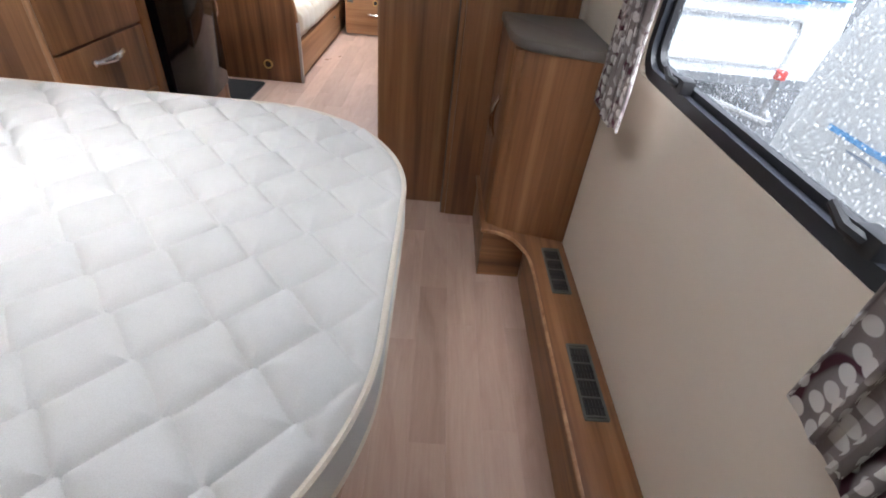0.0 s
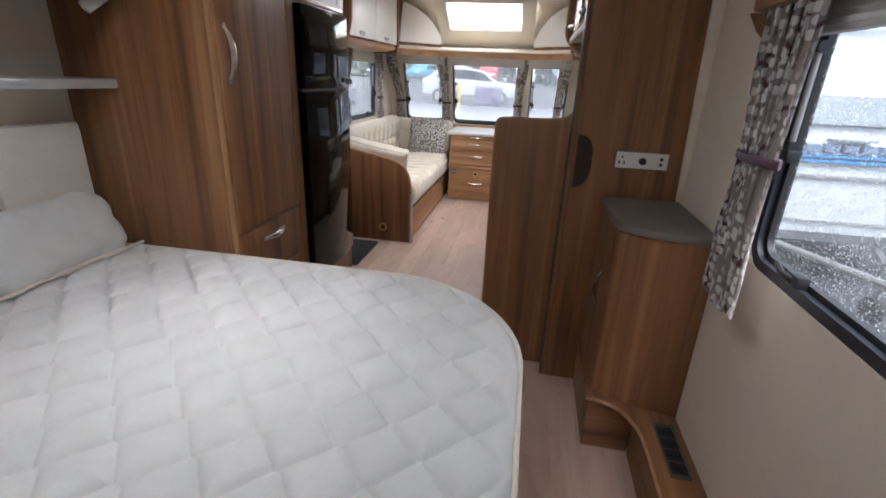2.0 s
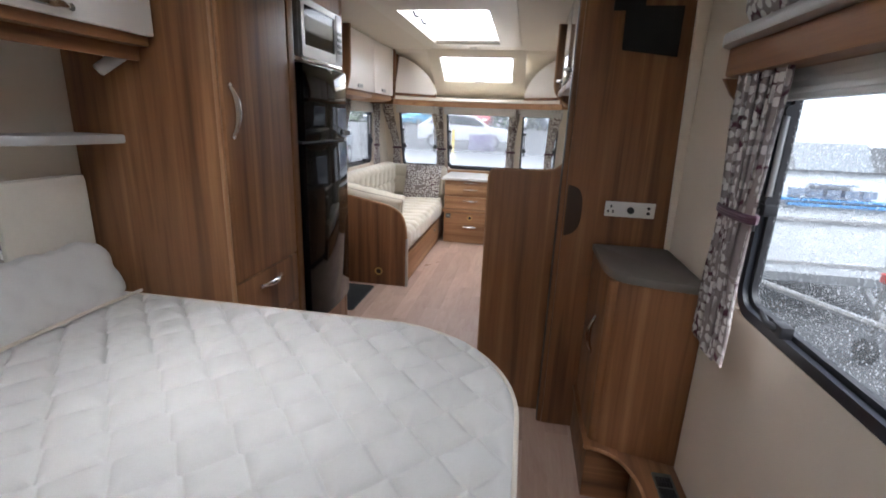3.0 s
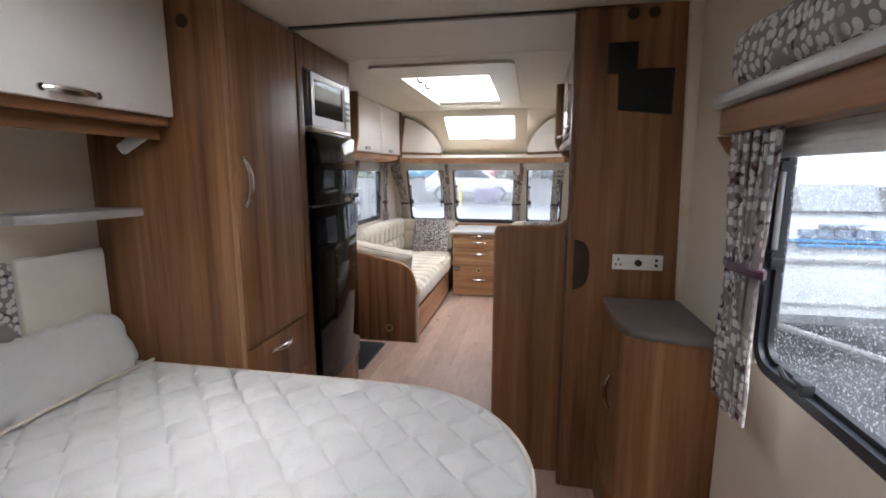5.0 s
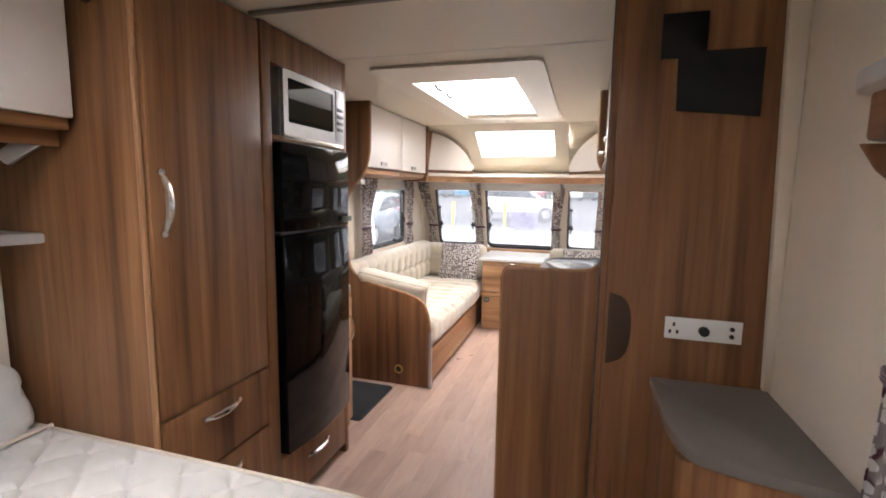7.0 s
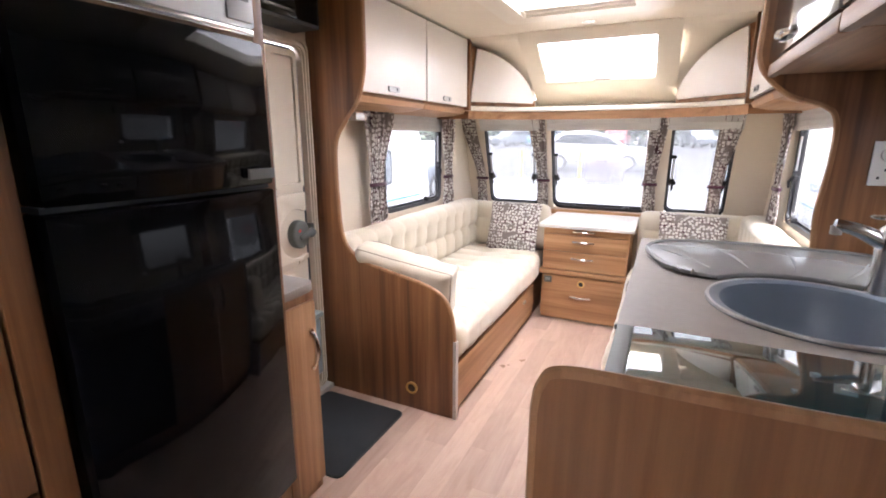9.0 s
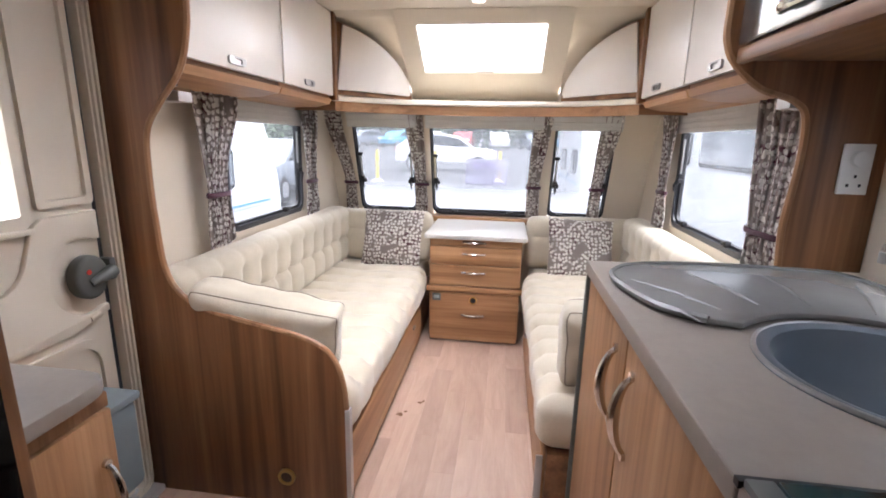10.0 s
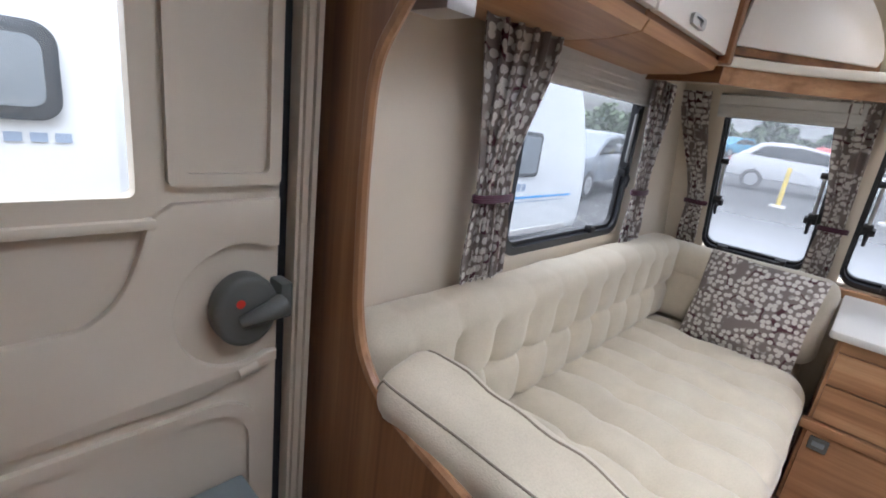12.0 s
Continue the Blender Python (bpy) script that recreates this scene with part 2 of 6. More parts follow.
GLASSROOF = glass_mat("milky_roof_dome", 0.45)

# ---- mesh helpers ----


def thing(name, loc, label, category, group="", kind=""):
    ob = new(name)
    ob.empty_display_size = 0.05
    ob.location = loc
    return tagged(ob, label, category, group, kind)


def origin(ob):
    v = Vector((0, 0, 0))
    while ob:
        v += ob.location
        ob = ob.parent
    return v


def finish(bm, name, smooth=True):
    me = bpy.data.meshes.new(name)
    bmesh.ops.recalc_face_normals(bm, faces=bm.faces)
    bm.to_mesh(me)
    bm.free()
    if smooth:
        for p in me.polygons:
            p.use_smooth = True
        me.set_sharp_from_angle(angle=radians(38))
    return me


def part(name, bm, material, parent=None, label="", loc=None):
    """One mesh object, built in world places, under a thing (or alone, with its origin at loc)."""
    at = origin(parent) if parent else Vector(loc or (0, 0, 0))
    bmesh.ops.translate(bm, verts=bm.verts, vec=-at)
    ob = new(name, finish(bm, name))
    ob.data.materials.append(material)
    if parent:
        ob.parent = parent
    else:
        ob.location = at
    if label:
        ob["label"] = label
    return ob


def lay_cloth(ob, size=1.0):
    """Cloth coordinates in metres, laid on each face from its widest side."""
    me = ob.data
    uv = me.uv_layers.new(name="cloth")
    for p in me.polygons:
        n = [abs(q) for q in p.normal]
        k = n.index(max(n))
        i, j = [(1, 2), (0, 2), (0, 1)][k]
        for li in p.loop_indices:
            co = me.vertices[me.loops[li].vertex_index].co
            uv.data[li].uv = (co[i] * size + 3.1 * k, co[j] * size)
    return ob


def structure(name, bm, material, label, category, loc=(0, 0, 0)):
    return tagged(part(name, bm, material, None, "", loc), label, category, kind="structure")


def box(x0, x1, y0, y1, z0, z1, bevel=0.0, bm=None, seg=2):
    own = bm is None
    b = bmesh.new()
    r = bmesh.ops.create_cube(b, size=1.0)
    for v in r["verts"]:
        v.co = Vector(((x0 + x1) / 2 + v.co.x * (x1 - x0), (y0 + y1) / 2 + v.co.y * (y1 - y0), (z0 + z1) / 2 + v.co.z * (z1 - z0)))
    if bevel:
        bmesh.ops.bevel(b, geom=list(b.edges), offset=bevel, segments=seg, affect="EDGES", profile=0.6)
    if own:
        return b
    add(bm, b)
    return bm


def add(bm, other, m=None):
    """Pour other into bm."""
    if m is not None:
        bmesh.ops.transform(other, matrix=m, verts=other.verts)
    seen = {}
    for v in other.verts:
        seen[v] = bm.verts.new(v.co)
    for f in other.faces:
        bm.faces.new([seen[v] for v in f.verts])
    other.free()
    return bm


AXES = {"x": lambda u, v, n: (n, u, v), "y": lambda u, v, n: (u, n, v), "z": lambda u, v, n: (u, v, n)}


def prism(outline, axis, a, b, bevel=0.0, seg=2):
    """A flat shape, (u, v) in the plane across the axis, with its thickness from a to b."""
    bm = bmesh.new()
    f = AXES[axis]
    lo = [bm.verts.new(f(u, v, a)) for u, v in outline]
    hi = [bm.verts.new(f(u, v, b)) for u, v in outline]
    n = len(lo)
    bm.faces.new(lo)
    bm.faces.new(hi[::-1])
    for i in range(n):
        bm.faces.new((lo[i], lo[(i + 1) % n], hi[(i + 1) % n], hi[i]))
    bmesh.ops.recalc_face_normals(bm, faces=bm.faces)
    if bevel:
        rim = [e for e in bm.edges if (e.verts[0] in lo) == (e.verts[1] in lo)]
        bmesh.ops.bevel(bm, geom=rim, offset=bevel, segments=seg, affect="EDGES", profile=0.5)
    return bm


def rounded(u0, u1, v0, v1, r, n=6):
    """Outline of a rectangle with round corners."""
    pts = []
    for cu, cv, a0 in ((u1 - r, v1 - r, 0), (u0 + r, v1 - r, 90), (u0 + r, v0 + r, 180), (u1 - r, v0 + r, 270)):
        for i in range(n + 1):
            a = radians(a0 + 90 * i / n)
            pts.append((cu + r * math.cos(a), cv + r * math.sin(a)))
    return pts


def ring(outer, inner, axis, a, b):
    """A frame between two outlines of as many points."""
    bm = bmesh.new()
    f = AXES[axis]
    rows = [[bm.verts.new(f(u, v, n)) for u, v in o] for o, n in ((outer, a), (outer, b), (inner, b), (inner, a))]
    k = len(outer)
    for j in range(4):
        p, q = rows[j], rows[(j + 1) % 4]
        for i in range(k):
            bm.faces.new((p[i], p[(i + 1) % k], q[(i + 1) % k], q[i]))
    return bm


def smooth_line(pts, n=8):
    """A soft curve through the points."""
    p = [Vector(q) for q in pts]
    p = [2 * p[0] - p[1]] + p + [2 * p[-1] - p[-2]]
    out = []
    for i in range(1, len(p) - 2):
        for k in range(n):
            t = k / n
            a, b, c, d = p[i - 1:i + 3]
            out.append(0.5 * (2 * b + (c - a) * t + (2 * a - 5 * b + 4 * c - d) * t * t + (3 * b - a - 3 * c + d) * t ** 3))
    return [tuple(q) for q in out] + [tuple(p[-2])]


def tube(pts, radius, n=8, closed=False, flat=1.0):
    """A round bar along the points; radius may be a list."""
    bm = bmesh.new()
    P = [Vector(p) for p in pts]
    rows = []
    side = None
    for i, p in enumerate(P):
        if closed:
            d = P[(i + 1) % len(P)] - P[i - 1]
        else:
            d = P[min(i + 1, len(P) - 1)] - P[max(i - 1, 0)]
        d.normalize()
        if side is None:
            side = d.orthogonal().normalized()
        side = (side - d * side.dot(d)).normalized()
        up = d.cross(side)
        r = radius[i] if isinstance(radius, (list, tuple)) else radius
        rows.append([bm.verts.new(p + r * (math.cos(2 * math.pi * k / n) * side + flat * math.sin(2 * math.pi * k / n) * up)) for k in range(n)])
    m = len(rows)
    for i in range(m if closed else m - 1):
        a, b = rows[i], rows[(i + 1) % m]
        for k in range(n):
            bm.faces.new((a[k], a[(k + 1) % n], b[(k + 1) % n], b[k]))
    if not closed:
        bm.faces.new(rows[0][::-1])
        bm.faces.new(rows[-1])
    return bm


def disc(centre, r, axis, a, b, n=24, bevel=0.0):
    u, v = {"x": (1, 2), "y": (0, 2), "z": (0, 1)}[axis]
    return prism([(centre[u] + r * math.cos(2 * math.pi * i / n), centre[v] + r * math.sin(2 * math.pi * i / n)) for i in range(n)], axis, a, b, bevel)


def padded(x0, x1, y0, y1, z0, z1, r, step=0.025, push=None, corner=None):
    """A cushioned block: round edges, and a push along the outward way at each place."""
    bm = bmesh.new()
    c = Vector(((x0 + x1) / 2, (y0 + y1) / 2, (z0 + z1) / 2))
    h = Vector(((x1 - x0) / 2, (y1 - y0) / 2, (z1 - z0) / 2))
    for ax in range(3):
        u, v = (ax + 1) % 3, (ax + 2) % 3
        nu, nv = max(4, int(2 * h[u] / step)), max(4, int(2 * h[v] / step))
        for sgn in (-1, 1):
            grid = []
            for i in range(nu + 1):
                row = []
                for j in range(nv + 1):
                    p = Vector((0, 0, 0))
                    p[ax], p[u], p[v] = sgn * h[ax], h[u] * (2 * i / nu - 1), h[v] * (2 * j / nv - 1)
                    q = Vector([max(-(h[k] - r), min(h[k] - r, p[k])) for k in range(3)])
                    d = p - q
                    d = d.normalized() if d.length > 1e-9 else Vector((0, 0, 0))
                    w = c + q + d * r
                    if push:
                        w = w + d * push(w, d)
                    if corner:
                        kx, ky, sx, sy, R = corner
                        a, b = (w.x - kx) * sx / R + 1, (w.y - ky) * sy / R + 1
                        if a > 0 and b > 0:
                            a, b = min(a, 1.1), min(b, 1.1)
                            w = Vector((kx - sx * R + sx * R * a * math.sqrt(max(0, 1 - b * b / 2)), ky - sy * R + sy * R * b * math.sqrt(max(0, 1 - a * a / 2)), w.z))
                    row.append(bm.verts.new(w))
                grid.append(row)
            for i in range(nu):
                for j in range(nv):
                    bm.faces.new((grid[i][j], grid[i + 1][j], grid[i + 1][j + 1], grid[i][j + 1]))
    bmesh.ops.remove_doubles(bm, verts=bm.verts, dist=0.0008)
    return bm


def holed(u0, u1, v0, v1, holes, axis, a, b):
    """A wall board with rectangular openings."""
    us = sorted({u0, u1, *[h[0] for h in holes], *[h[1] for h in holes]})
    vs = sorted({v0, v1, *[h[2] for h in holes], *[h[3] for h in holes]})
    bm = bmesh.new()
    f = AXES[axis]
    cell = {}

    def open_at(i, j):
        if not (0 <= i < len(us) - 1 and 0 <= j < len(vs) - 1):
            return True
        cu, cv = (us[i] + us[i + 1]) / 2, (vs[j] + vs[j + 1]) / 2
        return any(h[0] < cu < h[1] and h[2] < cv < h[3] for h in holes)

    def vert(i, j, n):
        k = (i, j, n)
        if k not in cell:
            cell[k] = bm.verts.new(f(us[i], vs[j], (a, b)[n]))
        return cell[k]

    for i in range(len(us) - 1):
        for j in range(len(vs) - 1):
            if open_at(i, j):
                continue
            for n in (0, 1):
                bm.faces.new([vert(*q, n) for q in ((i, j), (i + 1, j), (i + 1, j + 1), (i, j + 1))])
            for di, dj, p, q in ((-1, 0, (i, j), (i, j + 1)), (1, 0, (i + 1, j), (i + 1, j + 1)), (0, -1, (i, j), (i + 1, j)), (0, 1, (i, j + 1), (i + 1, j + 1))):
                if open_at(i + di, j + dj):
                    bm.faces.new((vert(*p, 0), vert(*q, 0), vert(*q, 1), vert(*p, 1)))
    return bm


def bow_handle(parent, p, q, out, rise=0.028, r=0.006, mat=None):
    """A bent chrome pull between two feet."""
    p, q, out = Vector(p), Vector(q), Vector(out)
    pts = [p + (q - p) * t + out * rise * math.sin(math.pi * t) ** 0.6 for t in [i / 12 for i in range(13)]]
    rad = [r * (0.8 + 0.7 * math.sin(math.pi * i / 12)) for i in range(13)]
    bm = tube(pts, rad, 8)
    for e in (p, q):
        add(bm, tube([e - out * 0.002, e + out * 0.008], r * 1.3, 10))
    return part("handle", bm, mat or CHROME, parent, "curved chrome pull handle")


def plate_handle(parent, c, along, out, w=0.105, h=0.028):
    """A small chrome plate catch with a finger hollow."""
    c, along, out = Vector(c), Vector(along), Vector(out)
    up = out.cross(along)
    m = Matrix((along, up, out)).transposed().to_4x4()
    m.translation = c
    bm = ring(rounded(-w / 2, w / 2, -h / 2, h / 2, h * 0.4), rounded(-w * 0.28, w * 0.28, -h * 0.30, h * 0.30, h * 0.25), "z", 0.0, 0.009)
    add(bm, prism(rounded(-w * 0.28, w * 0.28, -h * 0.30, h * 0.30, h * 0.25), "z", 0.0, 0.003))
    bmesh.ops.transform(bm, matrix=m, verts=bm.verts)
    return part("catch", bm, STEEL, parent, "small steel locker catch")


# ---- shell of the caravan ----
XL, XR, YB, YF, ZC = -1.72, 0.50, -0.80, 5.46, 1.96
CX = (XL + XR) / 2
FLOOR_AT = (-0.6, 2.3, 0)
structure("floor", box(XL - 0.04, XR + 0.04, YB - 0.04, YF + 0.05, -0.06, -0.004), FLOORW, "pale limed-oak plank vinyl floor of the caravan", "floor")
structure("wall_left", holed(YB, YF, -0.05, 2.0, [(2.70, 3.30, 0.0, 1.72), (3.98, 4.78, 0.85, 1.47)], "x", XL - 0.04, XL), WALL, "cream boarded side wall with entrance door and lounge window", "wall")
structure("wall_right", holed(YB, YF, -0.05, 2.0, [(0.32, 1.17, 0.87, 1.49), (2.62, 3.22, 1.06, 1.43), (3.92, 4.78, 0.85, 1.47)], "x", XR, XR + 0.04), WALL, "cream boarded side wall with bedroom, galley and lounge windows", "wall")
structure("wall_back", box(XL, XR, YB - 0.04, YB, -0.05, 2.0), WALL, "cream boarded wall behind the bed", "wall")
structure("wall_front", box(XL, XR, 5.4706, YF + 0.05, -0.05, 0.735), WALL, "low cream wall under the front windows", "wall")

# the raked front with its three windows, and the sloping head above it
RAKE = [(5.4706, 0.735), (5.20, 1.50)]
SLOPE = [(4.61, 1.955), (5.30, 1.52)]


def raked(line, y_out=True):
    """Pose of a board in (u = x, v = up the rake), whose front faces the room."""
    (ya, za), (yb, zb) = line
    d = Vector((0, yb - ya, zb - za))
    v = d.normalized()
    u = Vector((1, 0, 0))
    n = u.cross(v)
    m = Matrix((u, v, n)).transposed().to_4x4()
    m.translation = (0, ya, za)
    return m, d.length


FRONT_M, FRONT_H = raked(RAKE)
FRONT_WINDOWS = [(-1.535, -1.105), (-0.985, -0.252), (-0.14, 0.25)]
bm = holed(XL, XR, -0.02, FRONT_H + 0.05, [(a, b, 0.02, FRONT_H - 0.08) for a, b in FRONT_WINDOWS], "z", -0.04, 0.0)
bmesh.ops.transform(bm, matrix=FRONT_M, verts=bm.verts)
structure("wall_front_raked", bm, WALL, "raked cream front panel with three window openings", "wall")
SLOPE_M, SLOPE_H = raked([SLOPE[1], SLOPE[0]])
v_of = lambda y: (5.30 - y) / (5.30 - 4.61) * SLOPE_H
FSKY = (-0.985, -0.272, v_of(5.00), v_of(4.685))
bm = holed(-1.10, -0.145, -0.03, SLOPE_H + 0.004, [FSKY], "z", -0.04, 0.0)
bmesh.ops.transform(bm, matrix=SLOPE_M, verts=bm.verts)
structure("ceiling_front", bm, CEIL, "sloping cream ceiling over the lounge with a rooflight opening", "ceiling")
bm = ring(rounded(-1.09, -0.155, 0.0, SLOPE_H + 0.02, 0.02), rounded(FSKY[0] - 0.012, FSKY[1] + 0.012, FSKY[2] - 0.012, FSKY[3] + 0.012, 0.012), "z", 0.0005, 0.010)
bmesh.ops.transform(bm, matrix=SLOPE_M, verts=bm.verts)
structure("ceiling_front_panel", bm, CEIL, "raised cream moulding round the front rooflight", "ceiling")
HEAD = [(4.635 + 0.425 * math.sin(q), 1.548 + 0.39 * math.cos(q)) for q in [math.pi / 2 * i / 18 for i in range(19)]]
for name, xa, xb in (("ceiling_front_left", XL, -1.10), ("ceiling_front_right", -0.145, XR)):
    top = [(4.60, ZC)] + [(a, b) for a, b in HEAD if b < ZC] + [(5.30, 1.535)]
    structure(name, prism(top + [(a + 0.05, b + 0.05) for a, b in top[::-1]], "x", xa, xb), CEIL, "curved cream ceiling head beside the rooflight", "ceiling")
SKY = (-0.925, -0.365, 2.89, 4.18)
# extra rooflight opening, never in view, added to let fill light onto the bed
ADDEDSKY = (-0.95, -0.30, 0.22, 0.90)
structure("ceiling", holed(XL, XR, YB, 4.62, [SKY, ADDEDSKY], "z", ZC, ZC + 0.04), CEIL, "flat cream ceiling with a long rooflight opening", "ceiling")

# ceiling joint strip between bedroom and galley, and a seam beyond
structure("trim_ceiling_joint", box(-1.11, 0.07, 1.815, 1.84, ZC - 0.012, ZC - 0.001, 0.003), plain("bronze_strip", (0.16, 0.13, 0.10), 0.4, 0.3), "dark bronze ceiling joint strip", "trim")
structure("trim_ceiling_seam", box(XL, XR, 2.42, 2.424, ZC - 0.002, ZC - 0.001), BLIND, "thin ceiling panel seam", "trim")
structure("baseboard", box(-0.2, 0.07, 1.985, 2.0, 0.0, 0.08), WOODX, "walnut plinth strip along the galley", "baseboard")


def rooflight(name, m, u0, u1, v0, v1, wide, label, drop=0.03, glass=None, near=None, clear=False):
    """Rooflight in local (u, v, n): n points into the room."""
    t = thing(name, m.translation, label, "rooflight", kind="structure")

    def put(pname, bm, mat, lab=""):
        bmesh.ops.transform(bm, matrix=m, verts=bm.verts)
        return part(pname, bm, mat, t, lab)

    put("window_frame", ring(rounded(u0 - wide, u1 + wide * 1.4, v0 - wide, v1 + (near or wide), 0.05), rounded(u0, u1, v0, v1, 0.012), "z", 0.001, drop), PLASTICC, "cream moulded surround")
    put("lining", ring(rounded(u0 - 0.008, u1 + 0.008, v0 - 0.008, v1 + 0.008, 0.012), rounded(u0 + 0.004, u1 - 0.004, v0 + 0.004, v1 - 0.004, 0.012), "z", -0.10, 0.0), PLASTICC)
    pane = put("pane", prism(rounded(u0 - 0.02, u1 + 0.02, v0 - 0.02, v1 + 0.02, 0.02), "z", -0.108, -0.102), glass or GLASSROOF, "milky acrylic dome")
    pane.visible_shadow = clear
    return t, put


PLASTICC = plain("cream_moulded_plastic", (0.74, 0.68, 0.575), 0.4, vary=0.02, relief=0.02)
flip = Matrix.Translation((0, 0, ZC)) @ Matrix.Rotation(math.pi, 4, "X")
t, put = rooflight("window_rooflight", flip, SKY[0], SKY[1], -SKY[3], -SKY[2], 0.12, "long milky rooflight with cream moulded surround", 0.016, near=0.31, clear=True)
for y in (3.0, 3.25, 3.5):
    put("stay", tube([(-0.905, -y, -0.05), (-0.905, -y - 0.05, -0.035), (-0.88, -y - 0.06, -0.03)], 0.008, 8), BLACK, "black rooflight catch")
put("blind_bar", box(SKY[0] + 0.01, SKY[1] - 0.01, -4.17, -4.10, -0.02, 0.0, 0.006), PLASTICC)
rooflight("window_bedroom_rooflight", flip, ADDEDSKY[0], ADDEDSKY[1], -ADDEDSKY[3], -ADDEDSKY[2], 0.06, "square milky rooflight over the bed", 0.016, clear=True)
t, put = rooflight("window_front_rooflight", SLOPE_M, *FSKY, 0.03, "front rooflight over the lounge with bright milky pane", 0.008)
put("catch", box(-0.66, -0.56, FSKY[2] + 0.004, FSKY[2] + 0.022, 0.002, 0.014, 0.003), SILVER, "grey blind catch")


# ---- windows ----
def window_unit(name, m, u0, u1, v0, v1, label, blind=0.09, glass=None, catches=(), stays=(), slim=1.0):
    """Caravan window in local (u, v, n): black rubber frame, pane, catches, stays, pleated blind."""
    t = thing(name, m @ Vector((u0, v0, 0)), label, "window", kind="structure")

    def put(pname, bm, mat, lab="", par=None):
        bmesh.ops.transform(bm, matrix=m, verts=bm.verts)
        return part(pname, bm, mat, par or t, lab)

    r = 0.07
    put("window_frame", ring(rounded(u0 - 0.004, u1 + 0.004, v0 - 0.004, v1 + 0.004, r), rounded(u0 + 0.021 * slim, u1 - 0.021 * slim, v0 + 0.021, v1 - 0.021 * slim, r - 0.016), "z", -0.02, 0.006), RUBBER, "black rubber window frame")
    put("seal", ring(rounded(u0 + 0.018 * slim, u1 - 0.018 * slim, v0 + 0.018, v1 - 0.018 * slim, r - 0.013), rounded(u0 + 0.034 * slim, u1 - 0.034 * slim, v0 + 0.034, v1 - 0.034 * slim, r - 0.026), "z", -0.028, -0.010), BLACK, "black inner seal")
    put("lining", ring(rounded(u0 - 0.03, u1 + 0.03, v0 - 0.03, v1 + 0.03, 0.03), rounded(u0 - 0.004, u1 + 0.004, v0 - 0.004, v1 + 0.004, 0.02), "z", 0.001, 0.008), WALL)
    pane = put("pane", prism(rounded(u0 + 0.02 * slim, u1 - 0.02 * slim, v0 + 0.02, v1 - 0.02 * slim, 0.05), "z", -0.026, -0.022), glass or GLASS, "clear acrylic pane with rain spots")
    pane.visible_shadow = False
    if blind:
        b = put("blind", box(u0 - 0.03, u1 + 0.03, v1 - blind, v1 + 0.05, 0.006, 0.034, 0.004), BLIND, "grey pleated blind, rolled up")
        for k in range(4):
            z = v1 - blind + 0.012 + k * blind / 4
            put("pleat", box(u0 - 0.028, u1 + 0.028, z, z + 0.012, 0.033, 0.038, 0.002), BLIND, "", b)
    for u, v, way in catches:
        c = put("catch", box(u - 0.022, u + 0.022, v - 0.014, v + 0.014, -0.012, 0.016, 0.005), BLACK, "black window catch")
        d = Vector(way)
        put("lever", tube([Vector((u, v, 0.012)), Vector((u, v, 0.026)) + d * 0.02, Vector((u, v, 0.022)) + d * 0.055], [0.009, 0.008, 0.006], 8), BLACK, "", c)
    for u, va, vb in stays:
        s = put("stay", tube([(u, va, 0.0), (u, vb, 0.0)], 0.007, 10), STEEL, "sliding steel window stay")
        for v in (va, vb):
            put("knuckle", tube([(u - 0.016, v, 0.0), (u + 0.016, v, 0.0)], 0.013, 12), BLACK, "", s)
    return t


def side_pose(x, inward):
    """Board on a side wall: u along +y for the left wall, against it for the right, v up, n into the room."""
    n = Vector((inward, 0, 0))
    v = Vector((0, 0, 1))
    u = v.cross(n)
    m = Matrix((u, v, n)).transposed().to_4x4()
    m.translation = (x, 0, 0)
    return m


LEFT_M, RIGHT_M = side_pose(XL, 1), side_pose(XR, -1)
window_unit("window_bedroom", RIGHT_M, -1.17, -0.32, 0.87, 1.49, "black framed bedroom window spotted with rain", 0.10, catches=[(-0.95, 0.905, (-1, 0.3, 0)), (-0.42, 0.905, (-1, 0.3, 0)), (-1.13, 1.14, (0, -1, 0))], stays=[(-1.135, 1.16, 1.37)])
window_unit("window_lounge_door_side", LEFT_M, 3.98, 4.78, 0.85, 1.47, "black framed lounge side window", 0.11, GLASSL, catches=[(4.55, 0.885, (-1, 0.3, 0)), (4.74, 1.1, (0, -1, 0))], stays=[(4.742, 1.13, 1.34)])
window_unit("window_lounge_galley_side", RIGHT_M, -4.78, -3.92, 0.85, 1.47, "black framed lounge side window by the galley", 0.11, GLASSL, catches=[(-4.6, 0.885, (1, 0.3, 0)), (-4.74, 1.1, (0, -1, 0)), (-4.1, 0.885, (1, 0.3, 0))], stays=[(-4.742, 1.13, 1.34)])
window_unit("window_galley", RIGHT_M, -3.22, -2.62, 1.06, 1.43, "black framed window behind the galley worktop", 0.05, catches=[(-3.1, 1.09, (1, 0.3, 0))])
for name, (a, b) in zip(("window_front_a", "window_front_b", "window_front_c"), FRONT_WINDOWS):
    w = b - a
    window_unit(name, FRONT_M, a, b, 0.02, FRONT_H - 0.08, "black framed front lounge window misted at the bottom", 0.045, GLASSF, catches=[(a + w * 0.22, 0.045, (1, 0.1, 0)), (b - w * 0.22, 0.045, (-1, 0.1, 0)), (a + 0.035, 0.28, (0, -1, 0)), (b - 0.035, 0.28, (0, -1, 0))], stays=[(a + 0.03, 0.30, 0.48), (b - 0.03, 0.30, 0.48)], slim=0.45)


